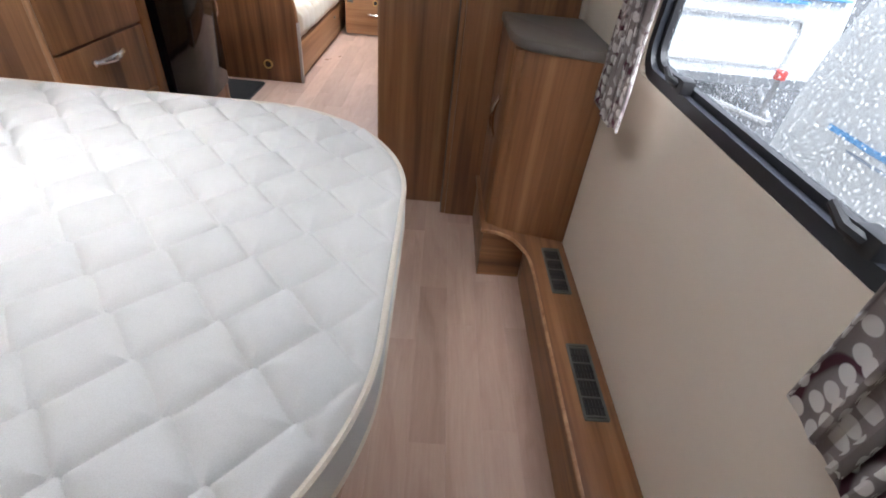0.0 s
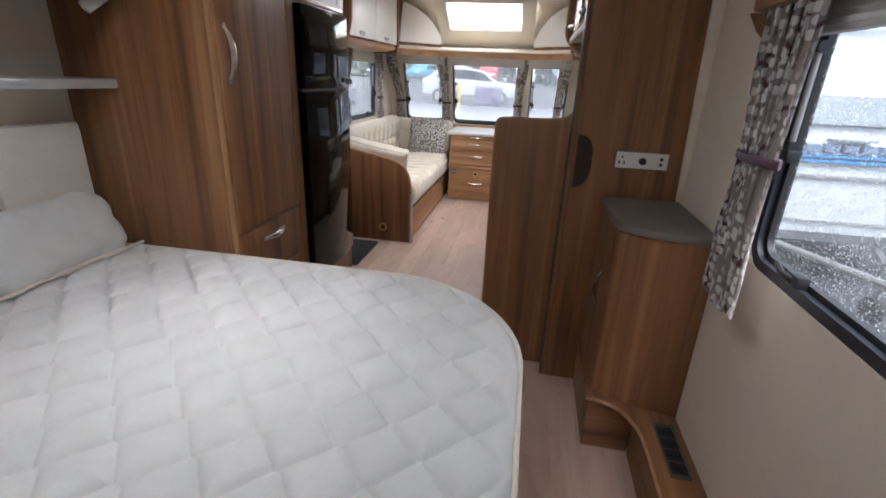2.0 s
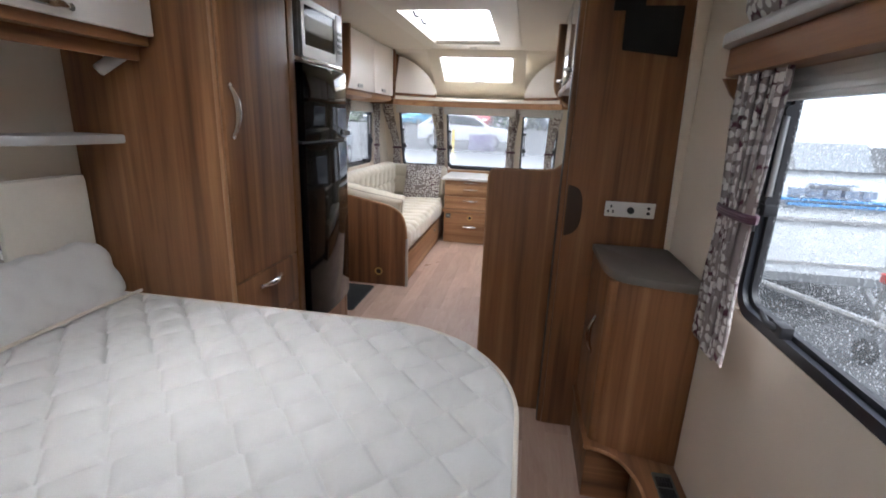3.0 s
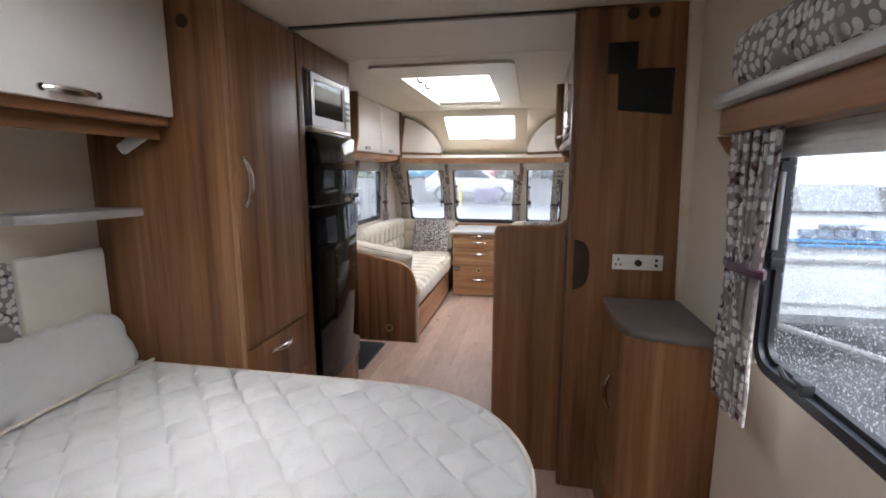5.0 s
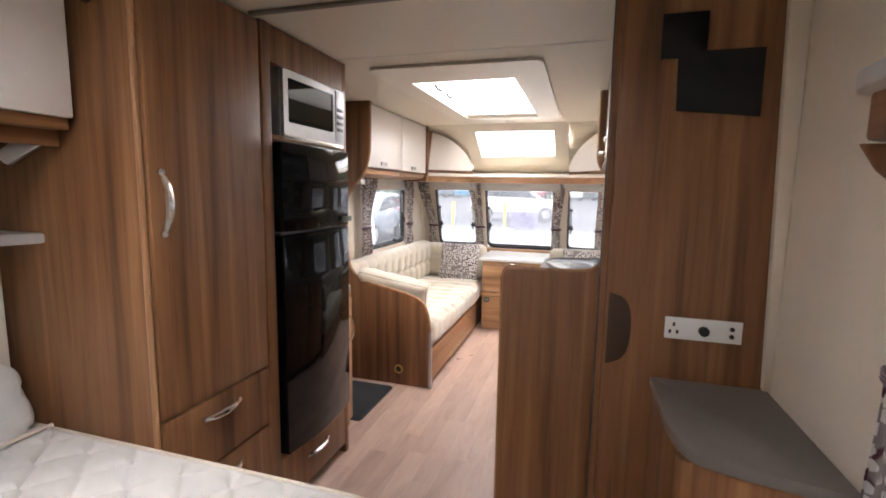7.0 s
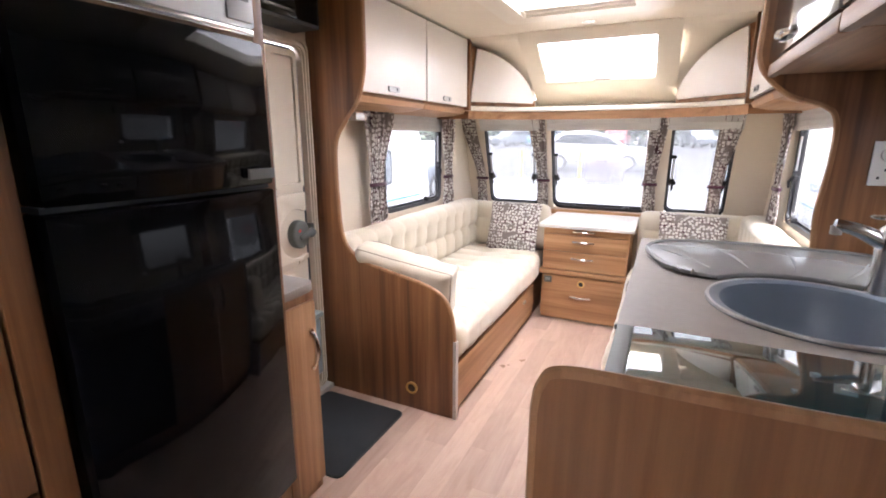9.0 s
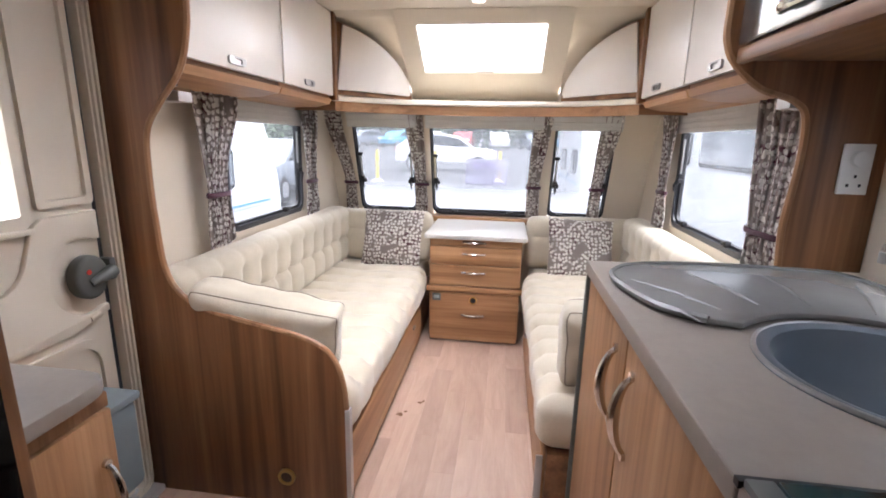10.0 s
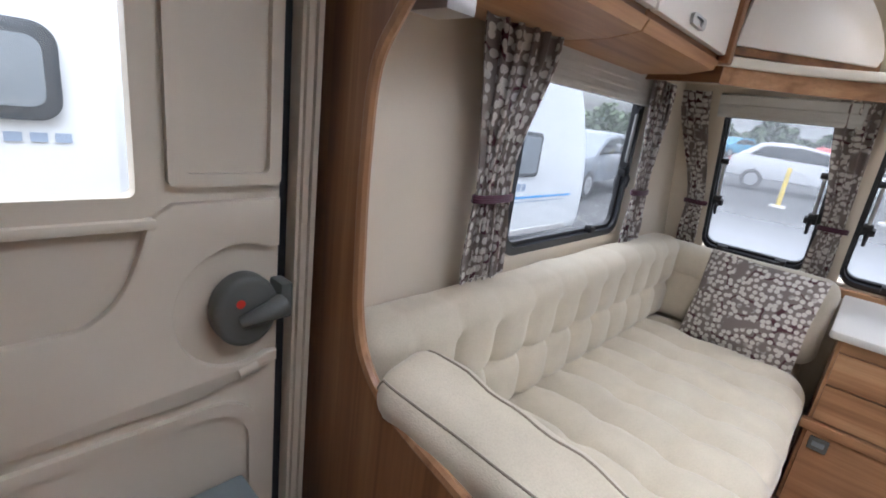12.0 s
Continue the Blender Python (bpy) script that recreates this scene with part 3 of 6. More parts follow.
# ---- curtains ----
def curtain(base, along, out, z_top, z_bot, w_top, w_tie, w_bot, z_tie, label, pull=0.0, rake=0.0, mat=None, folds=5, off=0.03):
    """A gathered curtain held by a tie: base is the foot of its middle on the wall."""
    base, along, out = Vector(base), Vector(along).normalized(), Vector(out).normalized()
    t = thing("curtain", (base.x, base.y, z_bot), label, "curtain", "caravan curtains")
    rnd = random.Random(int(abs(base.x * 91 + base.y * 37) * 10))
    nz, nu = 34, folds * 10
    ph = rnd.random() * 6
    # folds of unequal breadth
    cuts = [0.0]
    for _ in range(folds):
        cuts.append(cuts[-1] + rnd.uniform(0.6, 1.5))
    knots = [c / cuts[-1] for c in cuts]
    full = 1.75 * max(w_top, w_bot)
    bm = bmesh.new()
    lay = bm.loops.layers.uv.new("cloth")
    rows, flat = [], {}
    for i in range(nz + 1):
        z = z_top + (z_bot - z_top) * i / nz
        if z >= z_tie:
            f = (z_top - z) / (z_top - z_tie)
            f = f * f * (3 - 2 * f)
            w, sh = w_top + (w_tie - w_top) * f, pull * f
            loose = 1 - 0.55 * f
        else:
            f = (z_tie - z) / (z_tie - z_bot)
            w, sh = w_tie + (w_bot - w_tie) * min(1, f * 1.4), pull * (1 - 0.2 * f)
            loose = 0.45 + 0.5 * min(1, f * 1.5)
        amp = (0.007 + 0.07 * w_top / folds) * loose
        lean = rake * (z_top - z)
        row = []
        for side in (0, 1):
            for j in range(nu + 1):
                jj = j if side == 0 else nu - j
                u = jj / nu
                fold = float(np.interp(u, knots, range(folds + 1)))
                wave = amp * (math.sin(2 * math.pi * fold + ph) + 0.25 * math.sin(4 * math.pi * fold + 1.3 * ph + 2.0 * z))
                wave += 0.006 * noise.noise((u * 4 + ph, z * 6, 1.0)) + 0.010 * noise.noise((u * 1.5, z * 3.5 + ph, 4.0))
                thick = 0.0015 if side == 0 else -0.0015
                slip = 0.35 * w / folds * math.cos(2 * math.pi * fold + ph)
                hem = (0.012 * math.sin(2 * math.pi * fold + ph) + 0.008 * noise.noise((u * 3, ph, 0.0))) * (i / nz) ** 3
                q = bm.verts.new(base + along * ((u - 0.5) * w + sh + slip) + out * (off + wave + thick + lean) + Vector((0, 0, z - base.z + hem)))
                flat[q] = (u * full + ph, z)
                row.append(q)
        rows.append(row)
    k = len(rows[0])
    for i in range(nz):
        for j in range(k):
            fc = bm.faces.new((rows[i][j], rows[i][(j + 1) % k], rows[i + 1][(j + 1) % k], rows[i + 1][j]))
            for lp in fc.loops:
                lp[lay].uv = flat[lp.vert]
    part("cloth", bm, mat or PRINT, t)
    c = base + along * pull + out * (off + rake * (z_top - z_tie)) + Vector((0, 0, z_tie - base.z))
    deep = 0.45 * (0.007 + 0.07 * w_top / folds) + 0.014
    loop = [c + along * (w_tie / 2 + 0.012) * math.cos(a) + out * deep * math.sin(a) for a in [2 * math.pi * i / 20 for i in range(20)]]
    bm = bmesh.new()
    for dz in (-0.006, 0.0, 0.006):
        add(bm, tube([p + Vector((0, 0, dz)) for p in loop], 0.005, 6, True))
    part("tieback", bm, PLUM, t, "plum fabric tieback")
    return t


CUR = "taupe curtain with pale blossom print, held by a plum tie"
curtain((XR, 1.085, 0.9), (0, 1, 0), (-1, 0, 0), 1.450, 0.775, 0.215, 0.165, 0.195, 1.135, CUR, folds=5, off=0.085)
curtain((XR, 0.225, 0.9), (0, 1, 0), (-1, 0, 0), 1.450, 0.76, 0.215, 0.165, 0.17, 1.135, CUR, folds=5, off=0.085)
curtain((XL, 3.845, 0.9), (0, 1, 0), (1, 0, 0), 1.47, 0.84, 0.28, 0.125, 0.15, 1.055, CUR, pull=-0.04, mat=PRINTLOUNGE, off=0.075)
curtain((XL, 4.80, 0.9), (0, 1, 0), (1, 0, 0), 1.46, 0.80, 0.20, 0.12, 0.15, 1.03, CUR, mat=PRINTLOUNGE, folds=5, off=0.06)
curtain((XR, 3.745, 0.9), (0, 1, 0), (-1, 0, 0), 1.47, 0.82, 0.30, 0.19, 0.21, 1.0, CUR, pull=-0.01, off=0.06)
curtain((XR, 4.83, 0.9), (0, 1, 0), (-1, 0, 0), 1.46, 0.80, 0.20, 0.12, 0.15, 1.03, CUR, mat=PRINTLOUNGE, folds=5, off=0.06)
RK = -(5.46 - 5.20) / (1.50 - 0.765)
for x, w, pl in ((-1.655, 0.125, 0.065), (-1.088, 0.125, 0.03), (-0.228, 0.115, -0.03), (0.215, 0.135, -0.04)):
    curtain((x, 5.21, 0.9), (1, 0, 0), (0, -1, 0), 1.47, 0.77, w, 0.075, 0.09, 0.98, CUR, pull=pl, rake=RK, mat=PRINTSMALL, folds=4)

# ---- bedroom ----
def mattress():
    t = thing("bed", (-0.85, 0.72, 0), "island bed with quilted white mattress and raised head", "bed")
    x0, x1, y0, y1 = -1.68, -0.058, 0.015, 1.378
    zt, zb = 0.635, 0.50
    R = 0.47
    nx, ny = 420, 360

    def place(i, j):
        x, y = x0 + (x1 - x0) * i / nx, y0 + (y1 - y0) * j / ny
        ax = (x - (x1 - R)) / R
        if ax > 0:
            for yc, s in ((y1 - R, 1), (y0 + R, -1)):
                by = (y - yc) * s / R
                if by > 0:
                    return x1 - R + R * ax * math.sqrt(1 - by * by / 2), yc + s * R * by * math.sqrt(1 - ax * ax / 2)
        return x, y

    def quilt(x, y):
        p = 0.163
        a, b = (x + y) / p - 0.147, (x - y) / p - 0.098
        a2 = a + 0.09 * (b - math.floor(b) - 0.5)
        b2 = b + 0.05 * (a - math.floor(a) - 0.5)
        d = min(abs(a2 - round(a2)), abs(b2 - round(b2))) * 0.115
        puff = -0.010 * (1 - min(1.0, d / 0.048)) ** 2.0
        return puff - 0.010 * math.exp(-((d / 0.008) ** 1.2)) + 0.004 * noise.noise((x * 9, y * 9, 0.3)) + 0.0012 * noise.noise((x * 40, y * 40, 0.3))

    bm = bmesh.new()
    g = []
    for i in range(nx + 1):
        row = []
        for j in range(ny + 1):
            x, y = place(i, j)
            e = min(i, nx - i, j, ny - j) / 10
            soft = -0.022 * max(0, 1 - e) ** 2
            row.append(bm.verts.new((x, y, zt + quilt(x, y) * min(1, e) + soft)))
        g.append(row)
    for i in range(nx):
        for j in range(ny):
            bm.faces.new((g[i][j], g[i + 1][j], g[i + 1][j + 1], g[i][j + 1]))
    rim = [g[i][0] for i in range(nx)] + [g[nx][j] for j in range(ny)] + [g[i][ny] for i in range(nx, 0, -1)] + [g[0][j] for j in range(ny, 0, -1)]
    edge = [v.co.copy() for v in rim]
    cx, cy = (x0 + x1) / 2, (y0 + y1) / 2
    prev = rim
    for z, grow in ((zt - 0.045, 0.006), (zt - 0.075, 0.009), (zt - 0.11, 0.006), (zb, -0.008)):
        cur = []
        for v in edge:
            d = Vector((v.x - cx, v.y - cy, 0)).normalized()
            cur.append(bm.verts.new((v.x + d.x * grow, v.y + d.y * grow, z + 0.003 * noise.noise((v.x * 14, v.y * 14, z * 20)))))
        for k in range(len(cur)):
            bm.faces.new((prev[k], prev[(k + 1) % len(cur)], cur[(k + 1) % len(cur)], cur[k]))
        prev = cur
    bm.faces.new(prev)
    m = part("mattress", bm, MATTRESS, t, "white diamond-quilted mattress with a rounded corner")
    for dz, gr in ((-0.020, 0.004), (-0.118, 0.004)):
        loop = []
        for v in edge[::3]:
            d = Vector((v.x - cx, v.y - cy, 0)).normalized()
            loop.append((v.x + d.x * gr, v.y + d.y * gr, zt + dz))
        part("piping", tube(loop, 0.006, 6, True), PIPING, m, "beige corded edge")
    # raised head section

    def swell(w, d):
        p = 0.098
        a, b = (w.z * 0.86 + w.y * 0.62) / p, (w.z * 0.86 - w.y * 0.62) / p
        return -0.013 * math.exp(-(min(abs(a - round(a)), abs(b - round(b))) * p / 0.012) ** 1.3) + 0.006 * noise.noise(w * 5)

    head = padded(-1.715, -1.505, 0.06, 1.365, 0.60, 0.838, 0.075, 0.016, swell)
    for v in head.verts:
        v.co.x -= 0.11 * max(0, (v.co.z - 0.62) / 0.22) * max(0, (v.co.x + 1.715) / 0.21)
    part("head_section", head, MATTRESS, t, "raised quilted head end of the mattress")
    part("piping", tube(smooth_line([(-1.512, 0.12, 0.643), (-1.505, 0.4, 0.646), (-1.505, 0.75, 0.643), (-1.505, 1.1, 0.646), (-1.50, 1.36, 0.643)], 6), 0.006, 6), PIPING, t, "beige corded seam")
    part("base", prism(smooth_line([(-0.45, 0.10), (-0.20, 0.22), (-0.14, 0.45), (-0.14, 0.95), (-0.20, 1.17), (-0.45, 1.32)], 5) + [(-1.70, 1.32), (-1.70, 0.10)], "z", 0.09, 0.478), WOODX, t, "walnut bed box")
    part("plinth", box(-1.68, -0.30, 0.22, 1.25, 0.0, 0.09), DARKRECESS, t)
    part("slat_frame", prism(smooth_line([(-0.50, 0.01), (-0.18, 0.14), (-0.085, 0.45), (-0.085, 0.93), (-0.18, 1.22), (-0.50, 1.35)], 5) + [(-1.69, 1.35), (-1.69, 0.01)], "z", 0.478, 0.502, 0.004), BLACK, t, "dark slatted bed frame")


mattress()

t = thing("headboard", (-1.70, 0.72, 0.84), "padded cream headboard with a blossom print centre", "headboard")
for y0, y1, mt in ((1.055, 1.375, HEADB), (0.40, 1.05, PRINT), (0.075, 0.395, HEADB)):
    lay_cloth(part("panel", padded(-1.718, -1.675, y0, y1, 0.70, 1.08, 0.018, 0.03), mt, t))

t = thing("corner_shelf", (-1.70, 1.35, 1.19), "silver-grey curved bedside shelf on the wall", "shelf")
part("board", prism([(XL + 0.002, 1.02)] + smooth_line([(-1.62, 1.03), (-1.565, 1.10), (-1.535, 1.22), (-1.50, 1.385)], 6) + [(XL + 0.002, 1.385)], "z", 1.195, 1.226, 0.006), SILVER, t)

for y0, y1, ly in ((0.72, 1.372, 1.0), (0.06, 0.712, 0.33)):
    t = thing("overhead_locker", (-1.52, (y0 + y1) / 2, 1.5), "off-white overhead locker with walnut underside above the bed", "locker", "lockers over the bed")
    part("body", box(XL + 0.002, -1.345, y0, y1, 1.515, ZC - 0.002, 0.004), WOODY, t, "walnut locker carcass")
    part("valance", box(-1.40, -1.385, y0, y1, 1.470, 1.515, 0.004), WOODY, t)
    d = part("door", box(-1.342, -1.318, y0 + 0.004, y1 - 0.004, 1.545, ZC - 0.006, 0.006), WHITE, t, "off-white locker door")
    bow_handle(d, (-1.318, ly - 0.085, 1.572), (-1.318, ly + 0.075, 1.572), (1, 0, 0), 0.02, 0.008)

t = thing("spotlight", (-1.44, 1.30, 1.51), "swivelling chrome reading spotlight under the locker", "spotlight", "reading spotlights")
part("base", disc((-1.44, 1.27, 1.51), 0.03, "z", 1.503, 1.514, 20, 0.004), CHROME, t)
part("arm", tube([(-1.44, 1.27, 1.505), (-1.44, 1.285, 1.48), (-1.44, 1.30, 1.462)], 0.007), CHROME, t)
hd = part("head", box(-0.045, 0.045, -0.02, 0.02, -0.02, 0.02, 0.006), STEEL, t, "square steel lamp head")
ln = part("lens", disc((0, 0, 0), 0.013, "x", -0.047, -0.0445, 16), PLASTICW, t, "small round lamp lens")
for o in (hd, ln):
    o.data.transform(Matrix.Translation(Vector(t.location)))
    o.matrix_local = Matrix.Translation((0.0, 0.005, -0.052)) @ Matrix.Rotation(radians(48), 4, "Z") @ Matrix.Rotation(radians(-38), 4, "Y")


def wardrobe():
    t = thing("wardrobe", (-1.42, 1.64, 0), "tall walnut wardrobe with chrome bow handles and two drawers", "wardrobe")
    part("body", box(XL + 0.002, -1.135, 1.39, 1.905, 0.0, ZC - 0.002, 0.003), WOOD, t)
    part("edging", tube([(-1.128, 1.393, 0.02), (-1.128, 1.393, ZC - 0.004)], 0.009, 8), EDGE, t, "rounded walnut corner edging")
    d = part("door", box(-1.134, -1.112, 1.404, 1.868, 0.692, ZC - 0.012, 0.006), WOOD, t, "tall walnut door")
    bow_handle(d, (-1.112, 1.438, 1.235), (-1.112, 1.438, 1.405), (1, 0, 0), 0.03, 0.008)
    for z0, z1 in ((0.462, 0.686), (0.06, 0.456)):
        w = part("drawer", box(-1.134, -1.112, 1.404, 1.868, z0, z1, 0.006), WOOD, t, "walnut drawer front")
        bow_handle(w, (-1.112, 1.545, z1 - 0.055), (-1.112, 1.70, z1 - 0.055), (1, 0, 0), 0.024, 0.008)
    part("stile", box(-1.134, -1.109, 1.874, 1.925, 0.0, ZC - 0.004, 0.004), WOOD, t)
    h = part("air_hole", tube([(-1.27, 1.3895, 1.865), (-1.27, 1.384, 1.865)], 0.022, 20), DARKRECESS, t, "round vent plug")


wardrobe()


def fridge_tower():
    t = thing("fridge_housing", (-1.42, 2.2, 0), "walnut tower round the fridge and microwave", "tall cabinet")
    bm = box(XL + 0.002, -1.16, 1.928, 2.495, 0.0, ZC - 0.003)
    part("body", bm, WOOD, t)
    part("side_edging", box(-1.16, -1.115, 2.462, 2.495, 0.0, ZC - 0.003, 0.003), WOOD, t)
    part("top_panel", box(-1.16, -1.115, 1.93, 2.46, 1.825, ZC - 0.004, 0.003), WOOD, t)
    part("shelf_edge", box(-1.16, -1.112, 1.93, 2.46, 1.548, 1.566, 0.003), EDGE, t)
    d = part("drawer", box(-1.16, -1.115, 1.935, 2.46, 0.05, 0.262, 0.005), WOOD, t, "walnut drawer under the fridge")
    bow_handle(d, (-1.115, 2.12, 0.18), (-1.115, 2.28, 0.18), (1, 0, 0), 0.024, 0.008)
    f = thing("fridge", (-1.14, 2.2, 0.28), "gloss black two-door fridge freezer", "fridge")
    for z0, z1, n in ((0.285, 1.185, "lower_door"), (1.197, 1.54, "freezer_door")):
        pts = [(-1.158, 1.945)] + [(-1.085 + 0.024 * math.sin(math.pi * i / 10), 1.945 + 0.51 * i / 10) for i in range(11)] + [(-1.158, 2.455)]
        part(n, prism(pts, "z", z0, z1, 0.006), BLACKGLOSS, f, "gloss black fridge door")
    part("badge", box(-1.066, -1.058, 2.36, 2.44, 1.215, 1.24, 0.002), GREYPLAST, f, "small grey badge")
    part("trim", box(-1.158, -1.10, 1.945, 2.455, 1.186, 1.196), BLACK, f)
    m = thing("microwave", (-1.14, 2.22, 1.567), "built-in stainless microwave with a dark window", "microwave")
    part("case", box(-1.16, -1.118, 1.985, 2.458, 1.567, 1.822, 0.004), STEEL, m)
    part("front", ring(rounded(1.99, 2.455, 1.572, 1.818, 0.012), rounded(2.02, 2.36, 1.622, 1.79, 0.008), "x", -1.118, -1.103), STEEL, m)
    part("window", box(-1.118, -1.108, 2.02, 2.36, 1.622, 1.79), BLACKGLOSS, m, "dark glass window")
    part("control_panel", box(-1.104, -1.099, 2.375, 2.448, 1.585, 1.81, 0.002), STEEL, m, "brushed steel control panel")
    for i in range(4):
        part("button", box(-1.1, -1.096, 2.385, 2.438, 1.63 + 0.03 * i, 1.645 + 0.03 * i, 0.001), GREYPLAST, m)
    part("foot_strip", box(-1.118, -1.106, 1.99, 2.455, 1.556, 1.571, 0.002), CHROME, m)


fridge_tower()


def corner_cabinet():
    t = thing("corner_cabinet", (0.36, 1.6, 0), "walnut corner cabinet with a taupe top and curved door", "cabinet")

    def foot(d):
        return smooth_line([(0.213 + d, 1.795), (0.213 + d, 1.62), (0.215 + d, 1.50 + d * 0.4), (0.245 + d * 0.6, 1.41 + d), (0.33 + d * 0.2, 1.372 + d)], 6) + [(0.498, 1.335 + d), (0.498, 1.795)]

    part("top", prism(foot(0.0), "z", 0.832, 0.862, 0.008), CABTOP, t, "taupe laminate top with rounded corner")
    part("body", prism(foot(0.008), "z", 0.216, 0.832), WOOD, t)
    # curved door on the aisle side
    part("door", prism([(0.223, 1.775), (0.223, 1.52), (0.238, 1.52), (0.238, 1.775)], "z", 0.24, 0.82, 0.004), WOOD, t, "narrow walnut door")
    part("post", tube([(0.244, 1.438, 0.22), (0.244, 1.438, 0.83)], 0.022, 14), WOOD, t, "rounded walnut corner post")
    bow_handle(t.children[2], (0.223, 1.56, 0.50), (0.223, 1.56, 0.64), (-1, 0, 0), 0.022, 0.006)


corner_cabinet()


def ledge():
    t = thing("heater_ledge", (0.43, 0.5, 0), "walnut boxed ledge along the wall with two black heater grilles", "ledge")
    inner = smooth_line([(0.37, 0.9), (0.37, 1.15), (0.362, 1.25), (0.325, 1.335), (0.27, 1.378), (0.205, 1.39)], 6)
    top = [(0.37, YB + 0.003)] + inner + [(0.205, 1.795), (0.498, 1.795), (0.498, YB + 0.003)]
    part("top", prism(top, "z", 0.196, 0.215, 0.004), WOODY, t, "walnut ledge top with a curved corner")
    part("front", box(0.378, 0.394, YB + 0.003, 1.37, 0.0, 0.196), WOODY, t)
    part("corner_box", box(0.215, 0.378, 1.385, 1.79, 0.0, 0.196, 0.003), WOODX, t)
    part("edging", tube([(0.372, YB + 0.01, 0.207)] + [(u, v, 0.207) for u, v in inner], 0.0075, 8), EDGE, t, "pale walnut edging")
    for y0, y1 in ((1.065, 1.295), (0.625, 0.86), (0.18, 0.415)):
        g = part("grille", ring(rounded(0.412, 0.473, y0, y1, 0.004), rounded(0.418, 0.467, y0 + 0.006, y1 - 0.006, 0.003), "z", 0.2155, 0.2195), GREYPLAST, t, "black slotted heater grille")
        part("backing", box(0.417, 0.468, y0 + 0.005, y1 - 0.005, 0.2152, 0.2162), BLACK, g)
        for i in range(9):
            y = y0 + 0.012 + (y1 - y0 - 0.024) * i / 8
            part("bar", box(0.418, 0.467, y - 0.0022, y + 0.0022, 0.2156, 0.2192), GREYPLAST if i % 2 == 0 else RUBBER, g)
        for i in range(5):
            x = 0.424 + 0.0088 * i
            part("slat", box(x - 0.0012, x + 0.0012, y0 + 0.008, y1 - 0.008, 0.2156, 0.2180), RUBBER, g)


ledge()


def partition():
    t = thing("partition", (0.28, 1.82, 0), "walnut partition panel with a dark finger pocket for the sliding door", "partition")
    part("panel", box(0.085, 0.498, 1.797, 1.825, 0.0, ZC - 0.003, 0.003), WOOD, t)
    part("edging", box(0.066, 0.0845, 1.800, 1.825, 0.0, ZC - 0.003, 0.004), WOOD, t)
    pk = [(0.092, 0.885)] + smooth_line([(0.10, 0.885), (0.135, 0.905), (0.152, 0.95), (0.152, 1.03), (0.135, 1.075), (0.10, 1.09)], 5) + [(0.092, 1.09)]
    part("finger_pocket", prism(pk, "y", 1.7945, 1.7975, 0.001), DARKRECESS, t, "dark moulded finger pocket")
    part("door_post", box(0.066, 0.084, 1.83, 1.858, 0.0, ZC - 0.003, 0.003), GREYPLAST, t, "grey sliding door post")
    part("seal", box(0.0632, 0.0658, 1.806, 1.856, 0.0, ZC - 0.004), BLACK, t, "black door seal")
    for x in (0.263, 0.335):
        part("plug", tube([(x, 1.797, 1.925), (x, 1.792, 1.925)], 0.02, 18), DARKRECESS, t, "round vent plug")
    s = thing("wall_socket", (0.335, 1.797, 1.01), "white double socket and aerial plate on the partition", "socket", "wall sockets")
    part("plate", box(0.240, 0.427, 1.788, 1.7965, 0.977, 1.037, 0.003), PLASTICW, s)
    for x, z in ((0.262, 1.018), (0.253, 0.998), (0.271, 0.998)):
        part("slot", box(x - 0.003, x + 0.003, 1.7865, 1.7885, z - 0.005, z + 0.005), BLACK, s)
    part("knob", tube([(0.335, 1.788, 1.006), (0.335, 1.776, 1.006)], 0.013, 16), BLACK, s, "round black aerial socket")
    for z in (0.997, 1.017):
        part("jack", tube([(0.402, 1.788, z), (0.402, 1.784, z)], 0.006, 12), BLACK, s)
    b = thing("wall_plaque", (0.30, 1.795, 1.68), "matt black cut-out board hung on the partition", "plaque")
    part("board", prism([(0.180, 1.715), (0.180, 1.825), (0.286, 1.825), (0.286, 1.730), (0.416, 1.730), (0.416, 1.565), (0.226, 1.585), (0.222, 1.715)], "y", 1.782, 1.7955, 0.004), plain("matt_black_board", (0.008, 0.008, 0.009), 0.75, relief=0.1), b)


partition()

# added strip, no real trim here: it narrows the corner like a leaning wall
structure("trim_corner", prism([(0.482, 0.864), (0.448, ZC - 0.004), (0.4985, ZC - 0.004), (0.4985, 0.864)], "y", 1.772, 1.7965, 0.002), WALL, "cream corner cover strip beside the partition", "trim")
t = thing("window_pelmet", (0.44, 0.7, 1.43), "walnut pelmet shelf with a silver edge over the bedroom window", "pelmet")
part("box", prism([(0.402, 1.275), (0.402, 0.02), (0.498, 0.02), (0.498, 1.32), (0.44, 1.31)], "z", 1.452, 1.522, 0.006), WOODY, t)
part("fascia", prism([(0.372, 0.02)] + smooth_line([(0.372, 1.20), (0.378, 1.262), (0.405, 1.305), (0.498, 1.325)], 6) + [(0.498, 0.02)], "z", 1.522, 1.552, 0.006), SILVER, t, "silver-grey shelf edge")
part("bracket", prism([(0.405, 1.45), (0.498, 1.45), (0.498, 1.36), (0.47, 1.375), (0.43, 1.41)], "y", 1.285, 1.303, 0.003), WOOD, t)


def rolled_cushion():
    t = thing("bolster_cushion", (0.43, 0.72, 1.552), "blossom print cushions lying on the pelmet shelf", "cushion")
    lay_cloth(part("cover", padded(0.392, 0.492, 0.10, 1.23, 1.553, 1.70, 0.048, 0.03, lambda w, d: 0.012 * noise.noise(w * 7)), PRINT, t))


rolled_cushion()

# ---- galley ----
CT = 0.955


